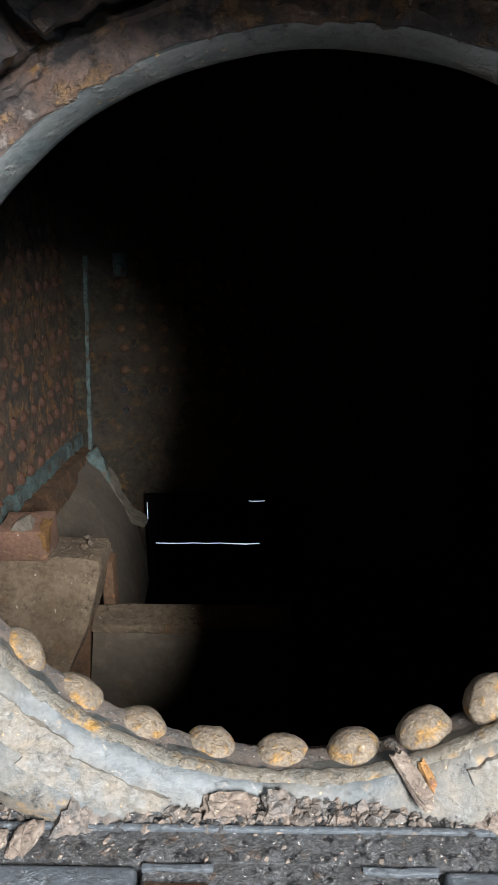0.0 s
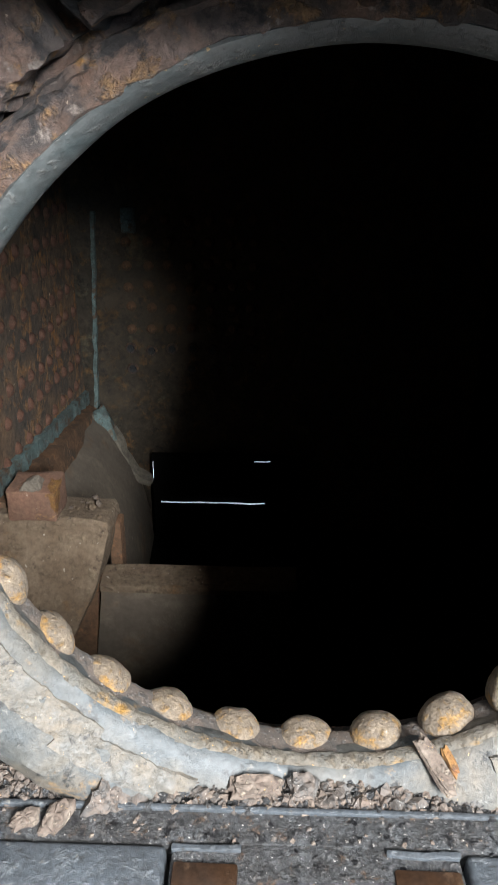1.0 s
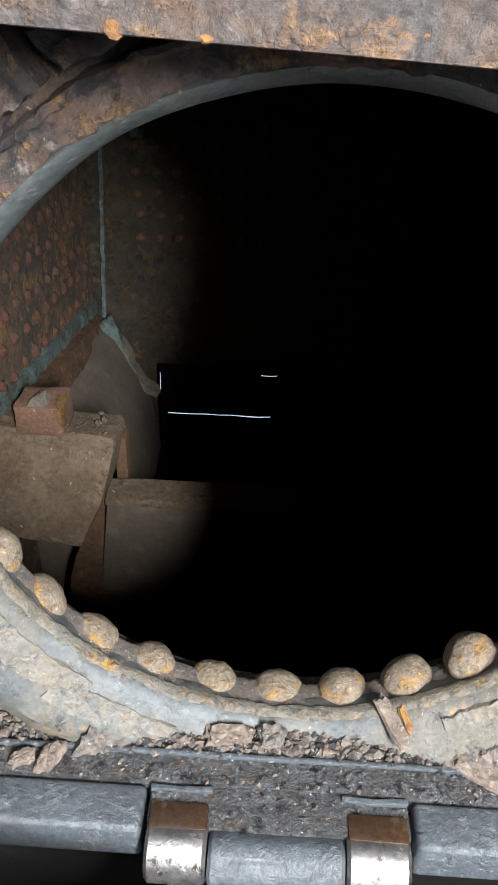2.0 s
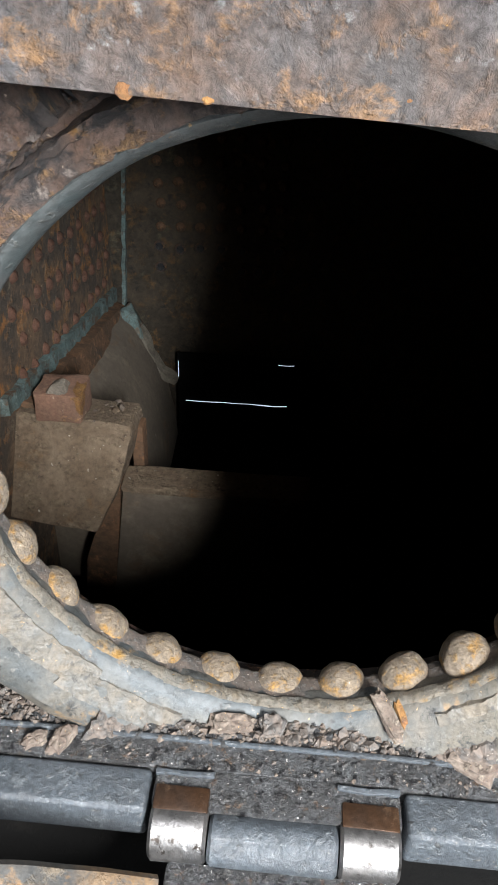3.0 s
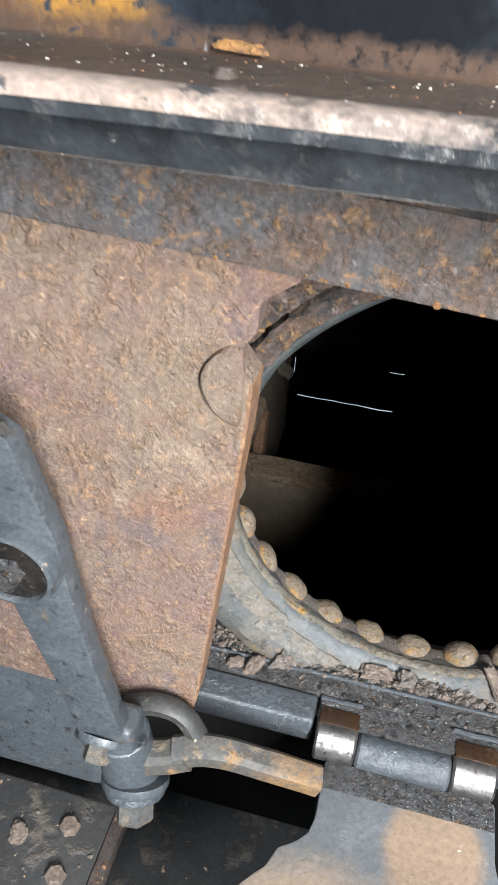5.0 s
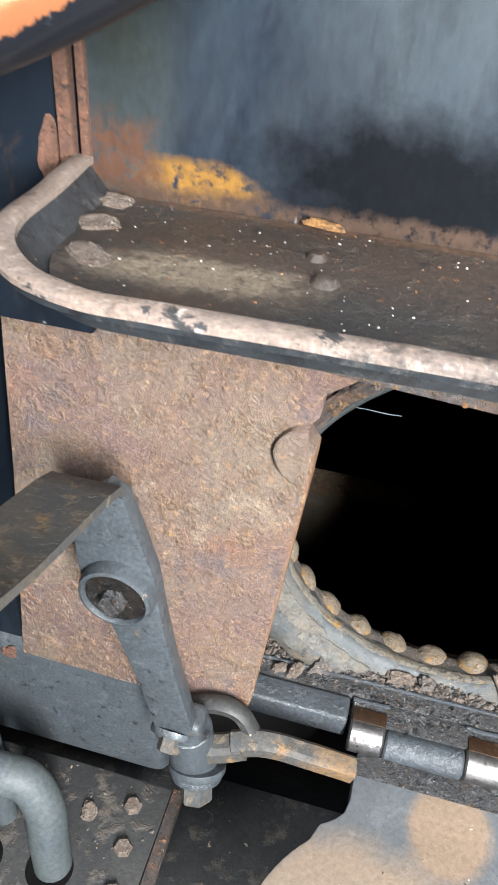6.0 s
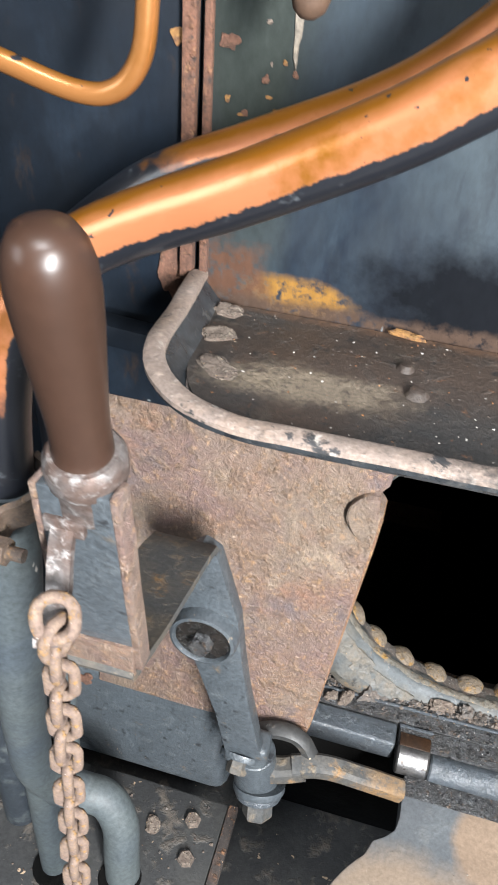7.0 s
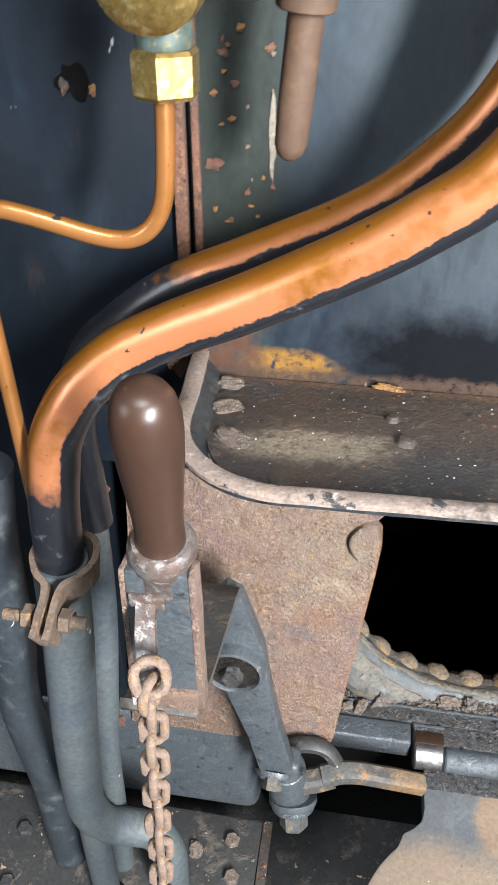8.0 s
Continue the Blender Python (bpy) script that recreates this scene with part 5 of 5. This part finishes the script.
part("scale_strip", rough_up(bm_tube([(-0.594, 1.32, 0.152), (-0.594, 1.8, 0.066), (-0.594, 2.27, -0.020)], 0, n=26, section=[(-0.012, -0.020), (0.010, -0.020), (0.007, 0.018), (-0.012, 0.022)]), 0.02, 0.008), VERDIGRIS, rail, "blue-green scaled strip")
corner = thing("corner_strip", (-0.55, 2.26, -0.08), "blue-green scaled corner seam in the firebox", "strip")
part("strip", rough_up(bm_tube([(-0.566, 2.272, -0.08), (-0.552, 2.272, 0.14), (-0.540, 2.272, 0.34), (-0.526, 2.272, 0.56)], 0, n=10, section=[(-0.0065, -0.006), (0.0065, -0.006), (0.006, 0.008), (-0.006, 0.008)], up=(0, -1, 0)), 0.03, 0.004), VERDIGRIS, corner)
scab_in = thing("ash_slope", (-0.45, 1.9, -0.5), "smooth brown-grey ash bank in the firebox corner", "ash")
bank = [(-0.62, -0.05), (-0.565, -0.055), (-0.525, -0.09), (-0.49, -0.15), (-0.455, -0.22), (-0.425, -0.30), (-0.40, -0.40), (-0.39, -0.52), (-0.62, -0.52)]
part("bank", rough_up(bm_fine(bm_prism(bank, "y", 1.50, 2.22), 3), 0.12, 0.010), ASH_SOOT, scab_in)
part("bright_edge", rough_up(bm_tube([(-0.560, 2.215, -0.052), (-0.515, 2.205, -0.085), (-0.480, 2.20, -0.155), (-0.435, 2.20, -0.25), (-0.385, 2.20, -0.285)], 0, n=10, section=[(-0.026, -0.014), (0.026, -0.014), (0.018, 0.004), (-0.022, 0.003)]), 0.03, 0.008), ASH_SCALE, scab_in, "pale grey scaled edge")
part("corner_scale", bm_worn([(-0.565, 2.19, -0.04), (-0.51, 2.19, -0.05), (-0.49, 2.18, -0.14), (-0.53, 2.17, -0.13), (-0.54, 2.24, -0.03), (-0.49, 2.24, -0.12)], 0.004, 3, 0.04, 0.008), VERDIGRIS, scab_in, "grey-green scale in the corner")
plug = thing("wash_plug", (-0.42, 2.27, 0.52), "grey-green plug on the tubeplate", "plug")
part("plug", bm_join(bm_box((-0.445, 2.262, 0.50), (-0.405, 2.285, 0.57), 0.004), bm_rod((-0.425, 2.24, 0.525), (-0.425, 2.265, 0.525), 0.016, seg=12)), VERDIGRIS, plug)
tube_mesh = finish("tube_end", bm_lathe([(0.011, 0.010), (0.012, -0.003), (0.015, -0.004), (0.018, -0.001), (0.019, 0.004)], (0, 0, 0), (0, 1, 0), 14), LINER)
hole_mesh = finish("tube_bore", bm_lathe([(0, 0.0), (0.0115, 0.0)], (0, 0, 0), (0, 1, 0), 14), GLOSS_BLACK)
knob_mesh = finish("stay_end", rough_up(bm_lathe([(0, -0.012), (0.009, -0.010), (0.014, -0.005), (0.016, 0)], (0, 0, 0), (0, 1, 0), 12), 0.01, 0.002), FIRE_RUST)
plate = bpy.data.objects["firebox_tubeplate"]
rng = random.Random(3)
for j in range(8):
    for i in range(7):
        holed = j < 2
        x, z2 = -0.437 + 0.062 * i + rng.uniform(-0.006, 0.006), 0.075 + 0.066 * j + rng.uniform(-0.005, 0.005)
        if holed and rng.random() < 0.3:
            continue
        for me in (tube_mesh, hole_mesh) if holed else (knob_mesh,):
            o = new(me.name, me)
            o.parent = plate
            o.location = (x, {"tube_end": 2.2785, "tube_bore": 2.276}.get(me.name, 2.281), z2)
stay_mesh = finish("stay_head", rough_up(bm_lathe([(0, 0.012), (0.009, 0.010), (0.014, 0.006), (0.018, 0)], (0, 0, 0), (1, 0, 0), 12), 0.01, 0.003), RED_RUST)
side = bpy.data.objects["firebox_wall_left"]
rng = random.Random(12)
for j in range(9):
    for i in range(10):
        o = new("stay_head", stay_mesh)
        o.parent = side
        o.location = (-0.601, 1.46 + 0.08 * i + (0.04 if j % 2 else 0) + rng.uniform(-0.006, 0.006), 0.10 + 0.075 * j + 0.10 * (0.5 - i / 9) + rng.uniform(-0.006, 0.006))
        o.rotation_euler = (rng.uniform(0, 6), 0, 0)
# Thin glowing strips drawn in place of the bright glint lines.
gap = thing("glow_lines", (-0.19, 2.2, -0.37), "thin glowing strips for the bright lines deep in the firebox", "gap")
part("glow_strip", rough_up(bm_fine(bm_box((-0.362, 2.2, -0.3680), (-0.016, 2.202, -0.3655), 0.0004), 7), 0.02, 0.0035), LINE_GLOW, gap)
part("glow_strip", rough_up(bm_fine(bm_box((-0.052, 2.2, -0.2086), (0.000, 2.202, -0.2072), 0.0002), 4), 0.02, 0.0016), LINE_GLOW, gap)
part("glow_strip", rough_up(bm_fine(bm_box((-0.3815, 2.2, -0.275), (-0.3800, 2.202, -0.215), 0.0002), 4), 0.012, 0.0022), LINE_GLOW, gap)
# Black sheet added for the darkness on the lower tubeplate.
part("dark_sheet", rough_up(bm_box((-0.385, 2.205, -0.5), (0.05, 2.22, -0.19), 0.003), 0.1, 0.003), SOOT_SHADE, gap, "added black sheet for the darkness behind the bright lines")

# ---- debris ----
def flake(x, y, z, sx, sy, sz, seed, material, rz=0.0, tilt=0.0, label="flat flake of rust scale lying loose", name="rust_flake"):
    """A torn sheet of scale: ragged outline, uneven layered top."""
    r = random.Random(seed)
    bm = bmesh.new()
    n, rings = 16, []
    for k, (w, h) in enumerate(((1.0, 0.0), (1.0, 0.45), (0.86, 0.62), (0.80, 0.95), (0.45, 1.05))):
        ring2 = []
        for j in range(n):
            a = 2 * math.pi * j / n
            q = (abs(math.cos(a)) ** 3 + abs(math.sin(a)) ** 3) ** (-1 / 3)
            q *= 0.82 + 0.35 * noise.noise(Vector((math.cos(a) * 1.7 + seed * 3.1, math.sin(a) * 1.7, k * 0.25)))
            ring2.append(bm.verts.new((sx * w * q * math.cos(a), sy * w * q * math.sin(a), sz * h * (1 + r.uniform(-0.15, 0.15) * (k > 0)))))
        rings.append(ring2)
    for p, q in zip(rings, rings[1:]):
        for j in range(n):
            bm.faces.new((p[j], p[(j + 1) % n], q[(j + 1) % n], q[j]))
    top = bm.verts.new((0, 0, sz))
    for j in range(n):
        bm.faces.new((rings[-1][j], rings[-1][(j + 1) % n], top))
    bm.faces.new(rings[0][::-1])
    bmesh.ops.transform(bm, matrix=pose(x, y, z, tilt, 0, rz), verts=bm.verts[:])
    bm = rough_up(bm_fine(bm, 2), 0.005, 0.0005, seed)
    return solid(name, bm, material, label, "debris", group="loose flakes of scale", base=(x, y, z), smooth=55)


flake(0.0855, 0.3170, 0.6360, 0.0068, 0.021, 0.004, 1, FLAKE, 29, 24, "long reddish flake of scale leaning on the ring")
flake(0.0935, 0.3190, 0.6385, 0.0035, 0.011, 0.003, 2, OCHRE, 25, 24)
flake(-0.010, 0.311, 0.6225, 0.018, 0.008, 0.006, 3, FLAKE, 5, 15)
flake(0.016, 0.312, 0.6225, 0.010, 0.010, 0.007, 4, FLAKE_DARK, 0, 20)
flake(-0.112, 0.290, 0.6205, 0.008, 0.012, 0.005, 5, FLAKE, -25, 8)
flake(-0.128, 0.289, 0.6205, 0.009, 0.006, 0.004, 6, FLAKE, 30, 8)
flake(0.139, 0.302, 0.6215, 0.021, 0.015, 0.008, 7, FLAKE, -30, 12)
flake(-0.244, 0.183, 1.1005, 0.013, 0.010, 0.003, 8, FLAKE, 20, 8, "tan flake of scale lying in the tray")
flake(-0.246, 0.214, 1.1015, 0.011, 0.008, 0.003, 9, FLAKE, -15, 8)
flake(-0.232, 0.146, 1.1005, 0.017, 0.009, 0.003, 10, FLAKE, -42, 6)
flake(-0.131, 0.2215, 1.1035, 0.014, 0.0030, 0.003, 11, OCHRE, -6, 8)
flake(-0.291, 0.176, 0.4545, 0.010, 0.012, 0.005, 12, FLAKE, 20, 8)


def grit(name, n, x0, x1, y0, y1, z, s0, s1, materials, label, seed):
    """Loose grit that nobody could count, in one object for each material."""
    r = random.Random(seed)
    for k, m in enumerate(materials):
        verts, faces = [], []
        for _ in range(n // len(materials)):
            s = s0 + (s1 - s0) * r.random() ** 3
            cx, cy, a = r.uniform(x0, x1), r.uniform(y0, y1), r.uniform(0, 6.3)
            b = len(verts)
            for dx, dy, dz in ((1, 0.3, 0), (-0.2, 1, 0), (-1, -0.3, 0), (0.3, -0.9, 0), (0.5, 0.3, 0.8), (-0.5, 0.3, 0.7), (0.0, -0.5, 0.75)):
                px, py = dx * s * r.uniform(0.6, 1.2), dy * s * r.uniform(0.5, 1.0)
                verts.append((cx + px * math.cos(a) - py * math.sin(a), cy + px * math.sin(a) + py * math.cos(a), z - 0.0004 + dz * s * r.uniform(0.5, 1.1)))
            faces += [tuple(b + i for i in f) for f in ((0, 1, 5, 4), (1, 2, 5), (2, 3, 6, 5), (3, 0, 4, 6), (4, 5, 6))]
        me = bpy.data.meshes.new(name)
        me.from_pydata(verts, [], faces)
        me.materials.append(m)
        tagged(new(name, me), label, "grit", "", "stuff")


WHITE_GRIT = mat("pale_grit", (0.6, 0.57, 0.52), rough=0.7, scale=60)
grit("sill_grit", 1500, -0.24, 0.30, 0.298, 0.324, 0.621, 0.0008, 0.0042, (FLAKE_DARK, FLAKE, FLAKE_DARK, PITTED), "loose coal and rust grit along the sill", 5)
grit("sill_chunks", 1300, -0.24, 0.30, 0.303, 0.322, 0.621, 0.002, 0.0060, (FLAKE_DARK, FLAKE_DARK, PITTED, FLAKE_DARK, FLAKE), "coarse coal and scale chunks along the sill", 15)
grit("sill_dust", 500, -0.24, 0.30, 0.282, 0.297, 0.620, 0.0004, 0.0022, (FLAKE_DARK, FLAKE, PITTED, FLAKE_DARK), "fine grit on the sill ledge", 6)
grit("tray_grit", 2400, -0.235, 0.30, 0.106, 0.222, 1.1008, 0.0003, 0.0016, (WHITE_GRIT, RUST_ORANGE, FLAKE_DARK, FLAKE), "fine pale and rusty grit in the tray", 7)
grit("flap_grit", 160, -0.08, 0.14, -0.03, 0.16, 0.5988, 0.0003, 0.0012, (WHITE_GRIT, FLAKE), "fine pale grit on the flap", 8)
grit("footplate_grit", 260, -0.52, -0.22, 0.0, 0.22, 0.4555, 0.0005, 0.003, (FLAKE_DARK, FLAKE, RUST_DARK), "loose grit on the footplate", 9)
grit("firebox_ash", 80, -0.6, -0.36, 1.385, 1.50, 0.086, 0.002, 0.012, (ASH_BRICK, FLAKE), "loose ash on the firebrick slab", 10)
